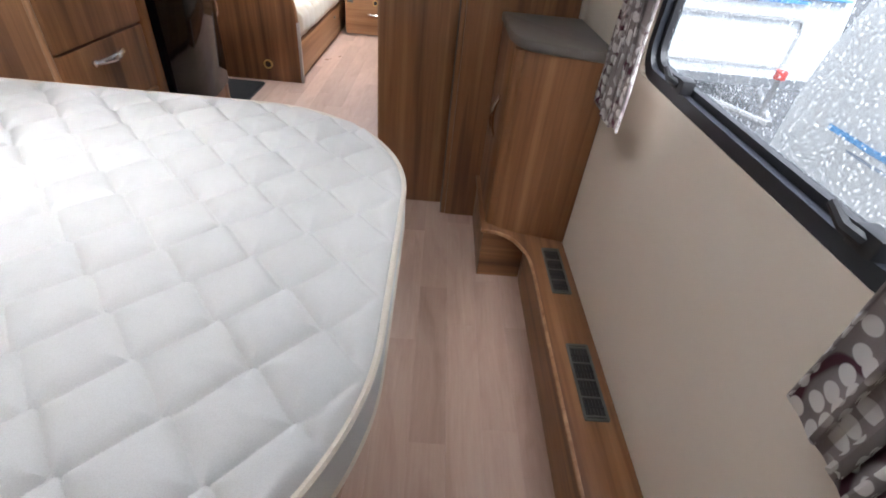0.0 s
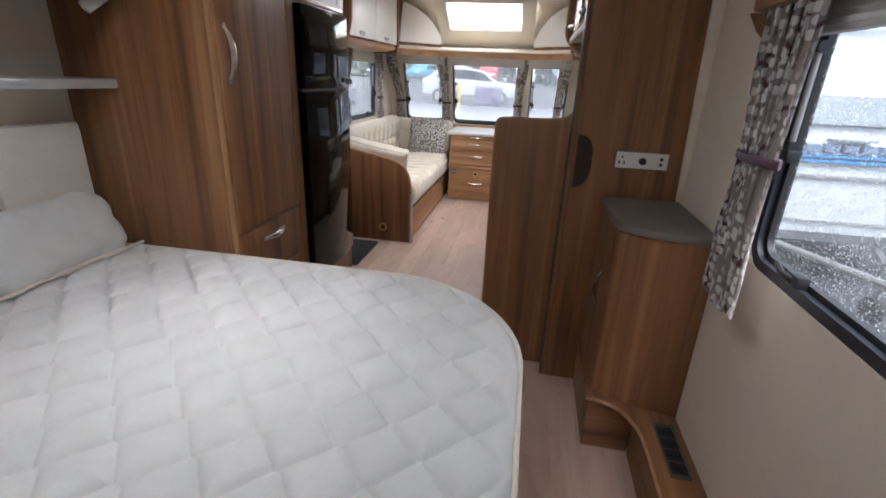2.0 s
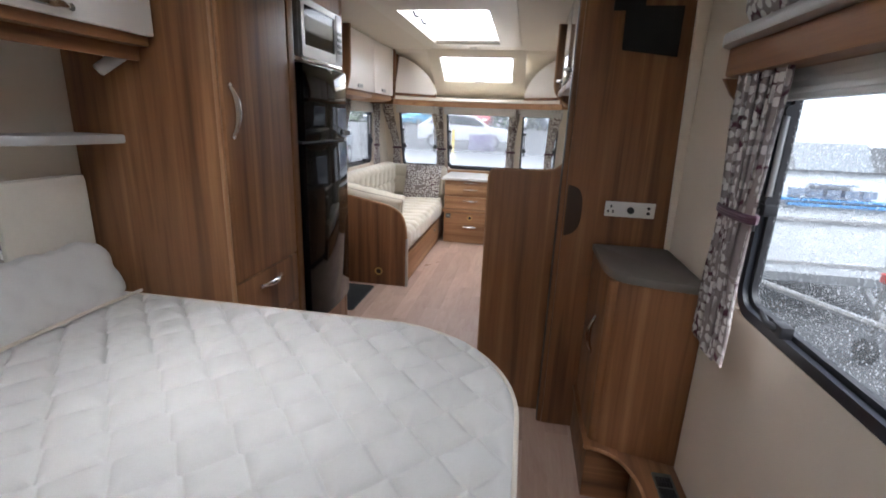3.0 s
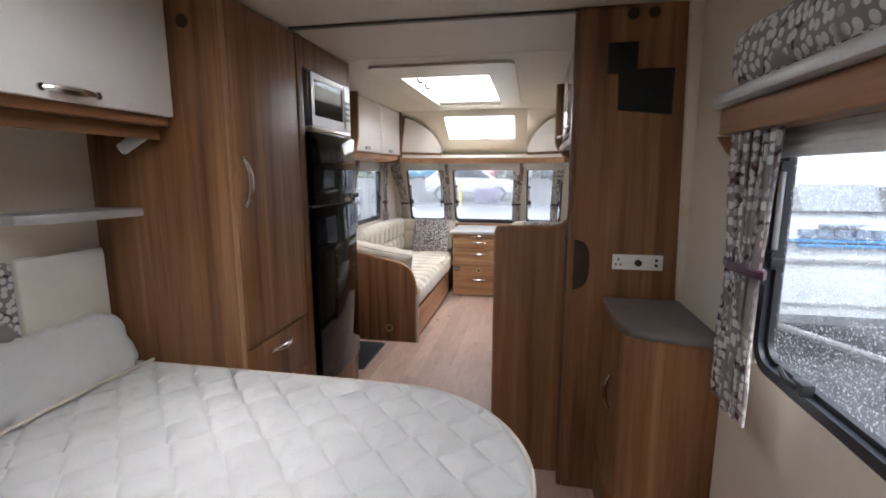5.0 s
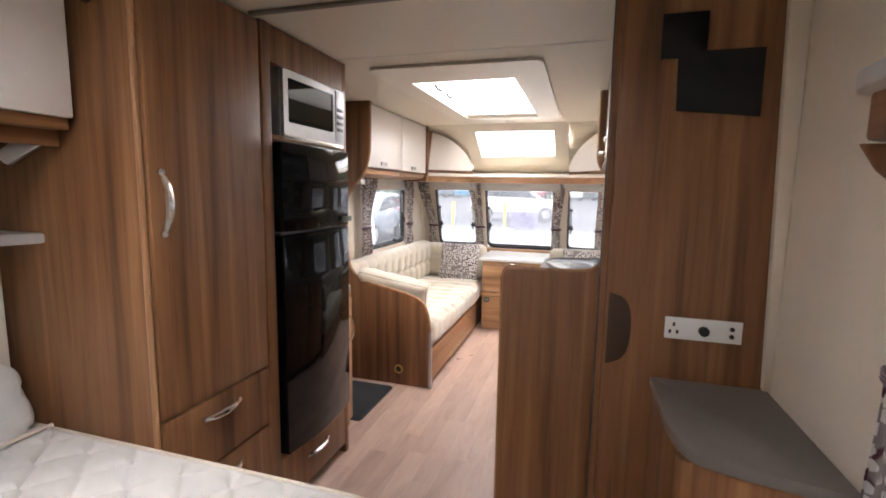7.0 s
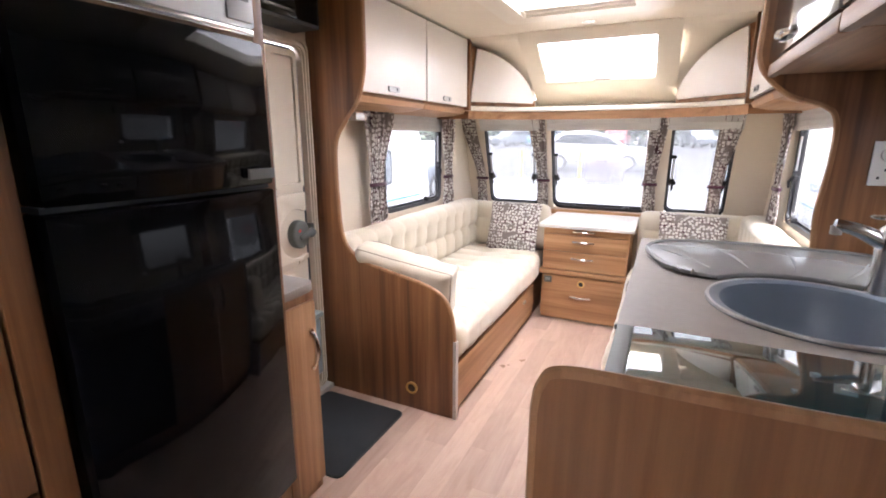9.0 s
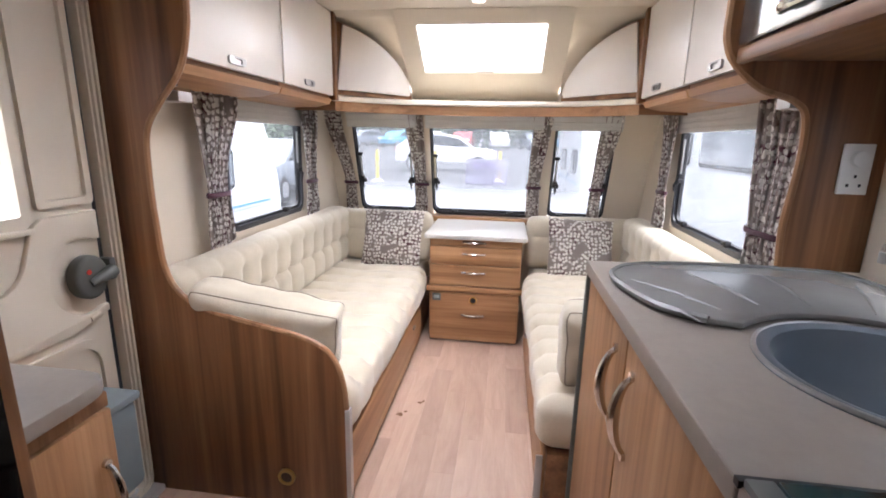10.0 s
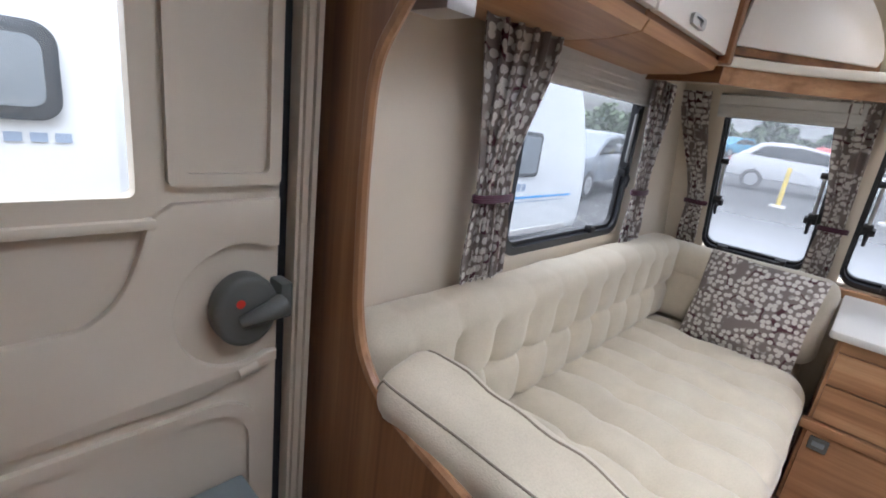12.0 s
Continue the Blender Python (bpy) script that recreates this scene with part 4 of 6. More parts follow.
def galley():
    t = thing("galley_end_panel", (0.0, 1.94, 0), "walnut galley end panel with a swept top edge", "panel")
    top = [(-0.229, 0.0), (-0.229, 1.06)] + smooth_line([(-0.229, 1.085), (-0.224, 1.110), (-0.205, 1.124), (-0.116, 1.126), (-0.027, 1.128), (0.014, 1.130), (0.038, 1.135), (0.060, 1.148), (0.080, 1.172), (0.094, 1.21), (0.100, 1.26)], 6) + [(0.100, 1.60), (0.135, 1.60), (0.135, 0.0)]
    part("panel", prism(top, "y", 1.893, 1.907, 0.002), WOOD, t)
    rim = [(u, 1.900, v) for u, v in [(-0.229, 0.002)] + top[1:-2]]
    part("edging", tube(rim, 0.0072, 8), EDGE, t, "pale walnut edging")
    c = thing("kitchen_unit", (0.14, 2.65, 0), "walnut kitchen unit with chrome bow handles", "kitchen unit")
    part("body", box(-0.185, 0.498, 1.914, 3.372, 0.08, 0.78), WOOD, c)
    part("front_rail", box(-0.185, -0.165, 1.914, 3.372, 0.78, CT - 0.036), WOOD, c)
    part("end_rail", box(-0.164, 0.497, 3.352, 3.372, 0.78, CT - 0.036), WOOD, c)
    part("plinth", box(-0.15, 0.49, 1.916, 3.36, 0.0, 0.08), DARKRECESS, c)
    for y0, y1, hy in ((2.93, 3.362, 2.995), (2.47, 2.922, 2.86)):
        d = part("door", box(-0.196, -0.1855, y0, y1, 0.10, CT - 0.045, 0.004), PALE, c, "honey walnut cupboard door")
        bow_handle(d, (-0.196, hy, 0.68), (-0.196, hy, 0.855), (-1, 0, 0), 0.03, 0.008)
    o = thing("oven", (-0.19, 2.2, 0.1), "built-in oven with black glass door and steel handle", "oven")
    part("door", box(-0.208, -0.186, 1.965, 2.455, 0.14, 0.80, 0.005), BLACKGLOSS, o)
    part("control_panel", box(-0.206, -0.186, 1.965, 2.455, 0.81, 0.91, 0.004), STEEL, o)
    part("handle", tube([(-0.208, 2.03, 0.76), (-0.24, 2.04, 0.76), (-0.24, 2.38, 0.76), (-0.208, 2.39, 0.76)], 0.009, 8), CHROME, o)
    for i in range(5):
        part("knob", tube([(-0.206, 2.05 + 0.08 * i, 0.86), (-0.23, 2.05 + 0.08 * i, 0.86)], 0.017, 14), BLACK, o)
    w = thing("worktop", (0.14, 2.9, CT - 0.03), "taupe laminate worktop over the galley units", "worktop")
    bx, by, br = 0.178, 2.735, 0.20
    rimo = [(bx + br * 1.0 * math.cos(a), by + br * math.sin(a)) for a in [2 * math.pi * i / 48 for i in range(48)]]
    sq = []
    x0, x1, y0, y1 = -0.206, 0.496, 2.455, 3.385
    for u, v in rimo:
        dx, dy = u - bx, v - by
        s = min(((x1 if dx > 0 else x0) - bx) / dx if abs(dx) > 1e-6 else 9e9, ((y1 if dy > 0 else y0) - by) / dy if abs(dy) > 1e-6 else 9e9)
        sq.append((bx + dx * s, by + dy * s))
    for corner in ((x0, y0), (x1, y0), (x1, y1), (x0, y1)):
        k = min(range(48), key=lambda i: (sq[i][0] - corner[0]) ** 2 + (sq[i][1] - corner[1]) ** 2)
        sq[k] = corner
    part("top", ring(sq, rimo, "z", CT - 0.032, CT), WORKTOP, w)
    part("nosing", box(-0.208, -0.184, 2.455, 3.385, CT - 0.036, CT - 0.001, 0.004), WORKTOP, w)
    part("hob_surround", ring(rounded(-0.206, 0.496, 1.914, 2.453, 0.006), rounded(-0.18, 0.46, 1.975, 2.44, 0.006), "z", CT - 0.034, CT - 0.001), WORKTOP, w)
    h = thing("hob", (0.14, 2.2, CT - 0.02), "gas hob under a smoked glass lid", "hob")
    part("tray", box(-0.18, 0.46, 1.976, 2.439, CT - 0.034, CT - 0.012), STEEL, h)
    part("lid", box(-0.175, 0.455, 1.962, 2.444, CT + 0.004, CT + 0.012, 0.003), SMOKEGLASS, h, "smoked glass hob lid, closed")
    part("lid_edge", box(-0.205, -0.176, 1.962, 2.446, CT - 0.001, CT + 0.010, 0.003), GREYPLAST, h, "grey lid hinge strip")
    part("seal", box(-0.21, 0.46, 2.445, 2.4545, CT - 0.003, CT + 0.006), BLACK, h)
    for bx2, by2, r2 in ((-0.02, 2.12, 0.05), (0.22, 2.1, 0.065), (0.10, 2.32, 0.045)):
        part("burner", disc((bx2, by2, 0), r2, "z", CT - 0.012, CT - 0.002, 24, 0.003), BLACK, h)
    s = thing("sink", (bx, by, CT - 0.15), "round graphite sink bowl with a steel rim", "sink")
    prof = [(br + 0.016, 0.001), (br + 0.012, 0.006), (br + 0.002, 0.007), (br - 0.012, 0.002), (br - 0.02, -0.02), (br - 0.028, -0.10), (br - 0.06, -0.135), (0.03, -0.14)]
    bm = bmesh.new()
    rows = [[bm.verts.new((bx + r * math.cos(2 * math.pi * k / 48), by + r * math.sin(2 * math.pi * k / 48), CT + z)) for k in range(48)] for r, z in prof]
    low = [[bm.verts.new((v.co.x, v.co.y, v.co.z - 0.004)) for v in rw] for rw in rows]
    for a, b in list(zip(rows, rows[1:])) + list(zip(low[1:], low)) + [(low[0], rows[0]), (rows[-1], low[-1])]:
        for k in range(48):
            bm.faces.new((a[k], a[(k + 1) % 48], b[(k + 1) % 48], b[k]))
    part("bowl", bm, GREYSINK, s)
    part("rim", tube([(bx + (br + 0.012) * math.cos(a), by + (br + 0.012) * math.sin(a), CT + 0.004) for a in [2 * math.pi * i / 48 for i in range(48)]], 0.005, 6, True), STEEL, s, "polished steel rim")
    part("drain", disc((bx, by, 0), 0.032, "z", CT - 0.142, CT - 0.136, 20), CHROME, s)
    d = thing("draining_lid", (0.1, 3.1, CT), "graphite moulded draining board with radiating grooves", "draining board")
    out = smooth_line([(-0.06, 2.90), (-0.125, 2.955), (-0.165, 3.06), (-0.18, 3.16), (-0.16, 3.24), (-0.10, 3.30), (0.02, 3.335), (0.2, 3.345), (0.38, 3.33), (0.44, 3.29), (0.455, 3.12), (0.43, 2.98), (0.38, 2.93)], 6)
    arc = [(bx + 0.235 * math.cos(a), by + 0.235 * math.sin(a)) for a in [radians(36 + (140 - 36) * i / 14) for i in range(15)]]
    part("tray", prism(out + arc, "z", CT + 0.001, CT + 0.016, 0.006), DRAINER, d)
    loop = [(u, v, CT + 0.014) for u, v in out]
    part("lip", tube(loop, 0.008, 6), DRAINER, d)
    for i in range(5):
        a = radians(62 + 22 * i)
        p0, p1 = Vector((bx - 0.02 + 0.28 * math.cos(a), by + 0.28 * math.sin(a), CT + 0.016)), Vector((bx - 0.02 + 0.50 * math.cos(a), by + 0.52 * math.sin(a), CT + 0.016))
        if p1.x < -0.14:
            p1.x = -0.14
        part("rib", tube([p0, (p0 + p1) / 2 + Vector((0.008, 0, 0.001)), p1], [0.002, 0.0048, 0.002], 6), DRAINER, d)
    k = thing("kitchen_tap", (0.345, 2.90, CT), "chrome single-lever mixer tap", "tap")
    part("base", tube([(0.335, 2.91, CT), (0.335, 2.91, CT + 0.012)], 0.034, 20), CHROME, k)
    part("column", tube([(0.335, 2.91, CT + 0.012), (0.333, 2.91, CT + 0.06), (0.332, 2.91, CT + 0.11), (0.334, 2.91, CT + 0.15), (0.335, 2.91, CT + 0.163)], [0.031, 0.028, 0.029, 0.031, 0.026], 20), CHROME, k)
    part("spout", tube(smooth_line([(0.332, 2.91, CT + 0.122), (0.300, 2.909, CT + 0.138), (0.262, 2.908, CT + 0.155), (0.222, 2.907, CT + 0.164)], 4), [0.026, 0.025, 0.024, 0.022, 0.021, 0.020, 0.019, 0.018, 0.017, 0.016, 0.016, 0.015, 0.014], 14, flat=0.8), CHROME, k, "tapered chrome spout")
    part("aerator", tube([(0.226, 2.907, CT + 0.160), (0.226, 2.907, CT + 0.140)], 0.012, 14), STEEL, k)
    part("lever", prism(rounded(0.285, 0.405, 2.892, 2.93, 0.016), "z", CT + 0.182, CT + 0.189, 0.003), CHROME, k, "flat chrome lever")
    part("lever_neck", tube([(0.335, 2.91, CT + 0.160), (0.337, 2.911, CT + 0.184)], [0.024, 0.014], 16), CHROME, k)
    pl = thing("sink_plug", (0.40, 2.84, CT), "round black sink plug on the worktop", "plug")
    part("disc", disc((0.40, 2.84, 0), 0.028, "z", CT + 0.001, CT + 0.012, 20, 0.003), BLACK, pl)
    # overhead lockers
    for y0, y1 in ((1.956, 2.645), (2.651, 3.335)):
        l = thing("kitchen_locker", (0.3, (y0 + y1) / 2, 1.5), "graphite gloss overhead kitchen locker with walnut underside", "locker", "kitchen lockers")
        part("body", box(0.125, 0.498, y0, y1, 1.505, ZC - 0.003, 0.003), WOODY, l)
        dr = part("door", box(0.098, 0.122, y0 + 0.004, y1 - 0.004, 1.54, ZC - 0.01, 0.006), DARKGLOSS, l, "graphite gloss door")
        part("underside_lip", box(0.10, 0.125, y0, y1, 1.497, 1.535, 0.008), WOODY, l)
        hy = y1 - 0.245
        bow_handle(dr, (0.098, hy - 0.06, 1.578), (0.098, hy + 0.06, 1.578), (-1, 0, 0), 0.018, 0.008)
    e = thing("divider_panel", (0.3, 3.35, 0), "walnut divider with a swept edge between galley and lounge", "panel")
    line = smooth_line([(0.078, 1.62), (0.080, 1.56), (0.105, 1.505), (0.175, 1.445), (0.26, 1.415), (0.298, 1.37), (0.304, 1.25), (0.292, 1.09), (0.30, 0.97)], 6)
    part("panel", prism([(0.498, ZC - 0.003), (0.078, ZC - 0.003)] + line + [(0.498, 0.97)], "y", 3.338, 3.36, 0.003), WOOD, e)
    part("edging", tube([(0.078, 3.349, ZC - 0.005)] + [(u, 3.349, v) for u, v in line], 0.0115, 8), EDGE, e, "pale walnut edging")
    so = thing("wall_socket", (0.426, 3.33, 1.25), "white socket and dimmer plate on the divider", "socket", "wall sockets")
    part("plate", box(0.391, 0.462, 3.328, 3.337, 1.180, 1.308, 0.003), PLASTICW, so)
    part("dimmer", tube([(0.428, 3.329, 1.270), (0.428, 3.316, 1.270)], [0.0205, 0.019], 24), PLASTICW, so, "white dimmer knob")
    for x, z in ((0.427, 1.226), (0.412, 1.203), (0.441, 1.203)):
        part("slot", box(x - 0.003, x + 0.003, 3.3265, 3.3285, z - 0.004, z + 0.004), BLACK, so)


galley()

t = thing("side_cabinet", (-1.46, 2.62, 0), "low walnut cabinet with taupe top beside the entrance door", "cabinet")
part("body", box(XL + 0.002, -1.235, 2.498, 2.735, 0.0, 0.80, 0.004), PALE, t)
dd = part("door", box(-1.234, -1.215, 2.502, 2.731, 0.05, 0.765, 0.004), PALE, t, "walnut cupboard door")
bow_handle(dd, (-1.215, 2.70, 0.52), (-1.215, 2.70, 0.66), (1, 0, 0), 0.026, 0.007)
part("rail", box(-1.234, -1.22, 2.50, 2.733, 0.768, 0.80, 0.003), EDGE, t)
part("top", prism([(XL + 0.002, 2.498), (-1.205, 2.498)] + smooth_line([(-1.205, 2.66), (-1.212, 2.71), (-1.235, 2.74), (-1.28, 2.748)], 5) + [(XL + 0.002, 2.748)], "z", 0.80, 0.832, 0.005), WORKTOP, t)

# ---- entrance ----
def entrance_door():
    t = thing("door_entrance", (XL, 3.0, 0), "moulded cream entrance door with a window and grey lock", "door", kind="structure")
    y0, y1, z0, z1 = 2.712, 3.279, 0.03, 1.70
    X = XL - 0.012
    win = (2.76, 3.056, 1.068, 1.60)
    part("leaf", holed(y0, y1, z0, z1, [win], "x", X - 0.03, X), DOORCREAM, t)
    part("window_frame", ring(rounded(win[0] - 0.022, win[1] + 0.022, win[2] - 0.03, win[3] + 0.02, 0.03), rounded(win[0] + 0.004, win[1] - 0.004, win[2] + 0.004, win[3] - 0.004, 0.012), "x", X - 0.02, X + 0.012), DOORCREAM, t)
    part("sill", box(X, X + 0.022, win[0] - 0.02, win[1] + 0.02, win[2] - 0.045, win[2] - 0.028, 0.006), DOORCREAM, t)
    p = part("pane", box(X - 0.022, X - 0.018, win[0], win[1], win[2], win[3]), GLASSDOOR, t, "clear pane")
    p.visible_shadow = False

    def mould(name, o, i, h=0.013):
        part(name, ring(o, i, "x", X - 0.002, X + h), DOORCREAM, t)

    mould("moulding", rounded(3.095, 3.275, 1.085, 1.69, 0.012), rounded(3.116, 3.254, 1.106, 1.668, 0.012))
    # proud fields round the lock hollow and the lower panel
    lock = (3.205, 0.865)
    arc = [(lock[0] + 0.112 * math.cos(a), lock[1] + 0.118 * math.sin(a)) for a in [radians(64 + 232 * i / 24) for i in range(25)]]
    part("field", prism([(y1 - 0.004, 1.062)] + smooth_line([(3.10, 1.060), (3.068, 1.035), (3.05, 0.985), (3.025, 0.925), (2.99, 0.89), (2.94, 0.877), (y0 + 0.01, 0.872)], 6) + [ (y0 + 0.01, 0.70), (3.13, 0.70), (y1 - 0.004, 0.735), (y1 - 0.004, 0.757)] + arc[::-1] + [(y1 - 0.004, 0.973)], "x", X - 0.002, X + 0.017, 0.006), DOORCREAM, t)
    mould("moulding", rounded(y0 + 0.02, 3.245, 0.12, 0.672, 0.09), rounded(y0 + 0.045, 3.222, 0.145, 0.648, 0.08), 0.012)
    part("grip_hollow", tube([(X + 0.011, 3.20, 0.728), (X + 0.0125, 3.235, 0.735)], 0.012, 12), DOORCREAM, t)
    b = part("lock", prism([(lock[0] + 0.058 * math.cos(a), lock[1] + 0.068 * math.sin(a)) for a in [2 * math.pi * i / 32 for i in range(32)]], "x", X, X + 0.045, 0.012, 4), GREYPLAST, t, "grey plastic door lock")
    part("lever", tube([(X + 0.048, 3.19, 0.85), (X + 0.062, 3.235, 0.868), (X + 0.055, 3.262, 0.872)], [0.012, 0.018, 0.022], 10), GREYPLAST, b)
    part("hasp", box(X + 0.002, X + 0.05, 3.262, 3.286, 0.84, 0.91, 0.006), GREYPLAST, b)
    part("indicator", tube([(X + 0.044, 3.19, 0.885), (X + 0.047, 3.19, 0.885)], 0.008, 12), RED, b, "red lock mark")
    part("seal", ring(rounded(y0 - 0.009, y1 + 0.018, z0 - 0.009, z1 + 0.009, 0.05), rounded(y0 + 0.001, y1 - 0.001, z0 + 0.001, z1 - 0.001, 0.045), "x", X - 0.03, X - 0.004), RUBBER, t, "black door seal")
    o, i = rounded(2.668, 3.338, -0.0, 1.752, 0.04), rounded(2.702, 3.298, 0.022, 1.712, 0.05)
    part("door_frame", ring(o, i, "x", XL + 0.001, XL + 0.016), DOORCREAM, t, "cream door frame")
    for w in (0.006, 0.024):
        part("frame_bead", ring(rounded(2.702 - w - 0.009, 3.298 + w + 0.009, 0.024, 1.712 + w + 0.009, 0.045), rounded(2.702 - w, 3.298 + w, 0.026, 1.712 + w, 0.045), "x", XL + 0.0162, XL + 0.026), DOORCREAM, t)
    part("threshold", box(XL - 0.03, XL + 0.06, 2.70, 3.34, 0.0, 0.026, 0.006), SILVER, t, "grey metal threshold")
    bn = thing("waste_bin", (XL + 0.06, 3.12, 0.3), "grey-blue plastic bin hung on the door", "bin")
    part("body", box(XL + 0.003, XL + 0.125, 2.91, 3.195, 0.17, 0.467, 0.02), BINBLUE, bn)
    part("lid", box(XL + 0.003, XL + 0.135, 2.90, 3.206, 0.470, 0.497, 0.01), BINBLUE, bn, "grey-blue hinged lid")
    part("catch", box(XL + 0.04, XL + 0.075, 3.07, 3.11, 0.497, 0.503, 0.002), GREYPLAST, bn)


entrance_door()
t = thing("television", (-1.62, 2.95, 1.76), "small black television mounted high over the door", "television")
part("case", box(XL + 0.01, -1.56, 2.56, 3.26, 1.765, 1.945, 0.008), BLACK, t)
part("screen", box(-1.56, -1.553, 2.58, 3.24, 1.778, 1.935, 0.003), BLACKGLOSS, t)
t = thing("doormat", (-1.42, 3.03, 0), "charcoal rubber-backed doormat on the floor", "doormat")
part("mat_body", prism(rounded(-1.65, -1.195, 2.78, 3.28, 0.03), "z", 0.001, 0.011, 0.003), MATBLACK, t)
part("border", ring(rounded(-1.655, -1.19, 2.775, 3.285, 0.03), rounded(-1.63, -1.215, 2.80, 3.26, 0.02), "z", 0.001, 0.0085), BLACK, t)


# ---- lounge ----
def sofa_end():
    t = thing("sofa_end_panel", (-1.4, 3.36, 0), "walnut sofa end panel sweeping up to the locker", "panel")
    line = smooth_line([(-1.403, 1.70), (-1.41, 1.60), (-1.445, 1.485), (-1.525, 1.385), (-1.578, 1.30), (-1.588, 1.15), (-1.583, 1.0), (-1.572, 0.868), (-1.535, 0.785), (-1.455, 0.728), (-1.30, 0.688), (-1.12, 0.652), (-1.018, 0.605), (-0.972, 0.52), (-0.957, 0.40), (-0.953, 0.30)], 6)
    part("panel", prism([(XL + 0.002, 0.0), (XL + 0.002, ZC - 0.003), (-1.403, ZC - 0.003)] + line + [(-0.952, 0.0)], "y", 3.345, 3.367, 0.003), WOOD, t)
    part("edging", tube([(-1.403, 3.356, ZC - 0.005)] + [(u, 3.356, v) for u, v in line] + [(-0.952, 3.356, 0.01)], 0.0115, 8), EDGE, t, "pale walnut edging")
    part("heater_outlet", ring([(-1.178 + 0.031 * math.cos(a), 0.115 + 0.031 * math.sin(a)) for a in [2 * math.pi * i / 28 for i in range(28)]], [(-1.178 + 0.021 * math.cos(a), 0.115 + 0.021 * math.sin(a)) for a in [2 * math.pi * i / 28 for i in range(28)]], "y", 3.335, 3.345), BRASS, t, "brass heater outlet ring")
    part("outlet_hole", tube([(-1.178, 3.3455, 0.115), (-1.178, 3.339, 0.115)], 0.021, 20), DARKRECESS, t)


sofa_end()
part("corner_strip", box(-0.958, -0.9405, 3.3425, 3.3695, 0.0, 0.40, 0.002), SILVER, bpy.data.objects["sofa_end_panel"], "pale grey corner strip")


def sofa(s):
    """Bench sofa along a side wall; s = -1 by the door, 1 by the galley."""
    label = "cream buttoned bench sofa on a walnut base"
    X = lambda x: x if s < 0 else 2 * CX - x - 0.03 * (x > -1.5)
    t = thing("sofa", (X(-1.35), 4.1, 0), label + (" by the entrance" if s < 0 else " by the galley"), "sofa", "lounge sofas")

    def span(a, b):
        return (min(X(a), X(b)), max(X(a), X(b)))

    y0 = 3.37 if s < 0 else 3.40
    part("base", box(*span(-1.71, -0.975), y0, 5.40, 0.0, 0.27, 0.004), WOODY, t, "walnut sofa base")
    d = part("drawer_front", box(*span(-0.974, -0.957), y0 + 0.02, 4.80, 0.03, 0.262, 0.004), PALEY, t, "honey walnut locker flap")
    plate_handle(d, (X(-0.957), 4.55, 0.20), (0, -1 if s < 0 else 1, 0), (-s, 0, 0), 0.05, 0.02)

    def seat_push(w, dd):
        u = w.y / 0.152
        du = abs(u - round(u)) * 0.152
        v = (abs(w.x - X(-0.95)) + 0.02) / 0.21
        dv = abs(v - round(v)) * 0.21
        up = max(0, dd.z)
        uneven = 0.75 + 0.5 * noise.noise((w.x * 3, round(u) * 1.7, 5.0))
        puff = (0.025 * (1 - (1 - min(1, du / 0.06)) ** 2) - 0.025) * uneven
        g = puff * (up + 0.35 * (1 - up)) - 0.009 * math.exp(-(du / 0.007)) * up
        k = -0.028 * math.exp(-((du ** 2 + dv ** 2) / 0.0011)) * up
        return g + k + 0.010 * noise.noise(w * 4)

    part("seat_cushion", padded(*span(-1.62, -0.935), y0 + 0.003, 5.06, 0.272, 0.468, 0.065, 0.0125, seat_push, (X(-0.935), 5.06, -s, 1, 0.20)), UPHOL, t, "buttoned cream seat cushion")
    part("seat_front_cushion", padded(*span(-1.60, -0.99), 5.02, 5.36, 0.272, 0.448, 0.06, 0.03, seat_push), UPHOL, t)

    def back_push(w, dd):
        u = w.y / 0.152
        du = abs(u - round(u)) * 0.152
        f = max(0, -s * dd.x)
        low = 0.9 if w.z < 0.735 else 0.9 - 0.75 * min(1, (w.z - 0.735) / 0.03)
        puff = 0.022 * (1 - (1 - min(1, du / 0.055)) ** 2) - 0.022
        g = puff * low * min(1, f + 0.3) - 0.008 * math.exp(-(du / 0.007)) * min(1, f + 0.3) * (0.3 + 0.7 * low)
        dz = abs(w.z - 0.615)
        h = (-0.020 * math.exp(-(dz / 0.016) ** 1.2) - 0.012 * math.exp(-((du ** 2 + dz ** 2) / 0.0007))) * f
        return g + h + 0.005 * noise.noise(w * 5)

    part("backrest", padded(*span(-1.712, -1.545), y0 + 0.003, 5.20, 0.44, 0.826, 0.06, 0.0125, back_push), UPHOL, t, "buttoned cream back cushion")

    def front_push(w, dd):
        r = -0.010 * math.exp(-((w.z - 0.67) / 0.012) ** 2) * max(0, -dd.y)
        return r + 0.005 * noise.noise(w * 6)

    part("corner_backrest", padded(*span(-1.66, -0.955), 5.13, 5.30, 0.44, 0.80, 0.06, 0.025, front_push), UPHOL, t, "cream front back cushion")
    return t


sofa(-1)
right_sofa = sofa(1)
part("corner_strip", box(-0.312, -0.288, 3.394, 3.3998, 0.0, 0.268, 0.002), SILVER, right_sofa, "pale grey corner strip")


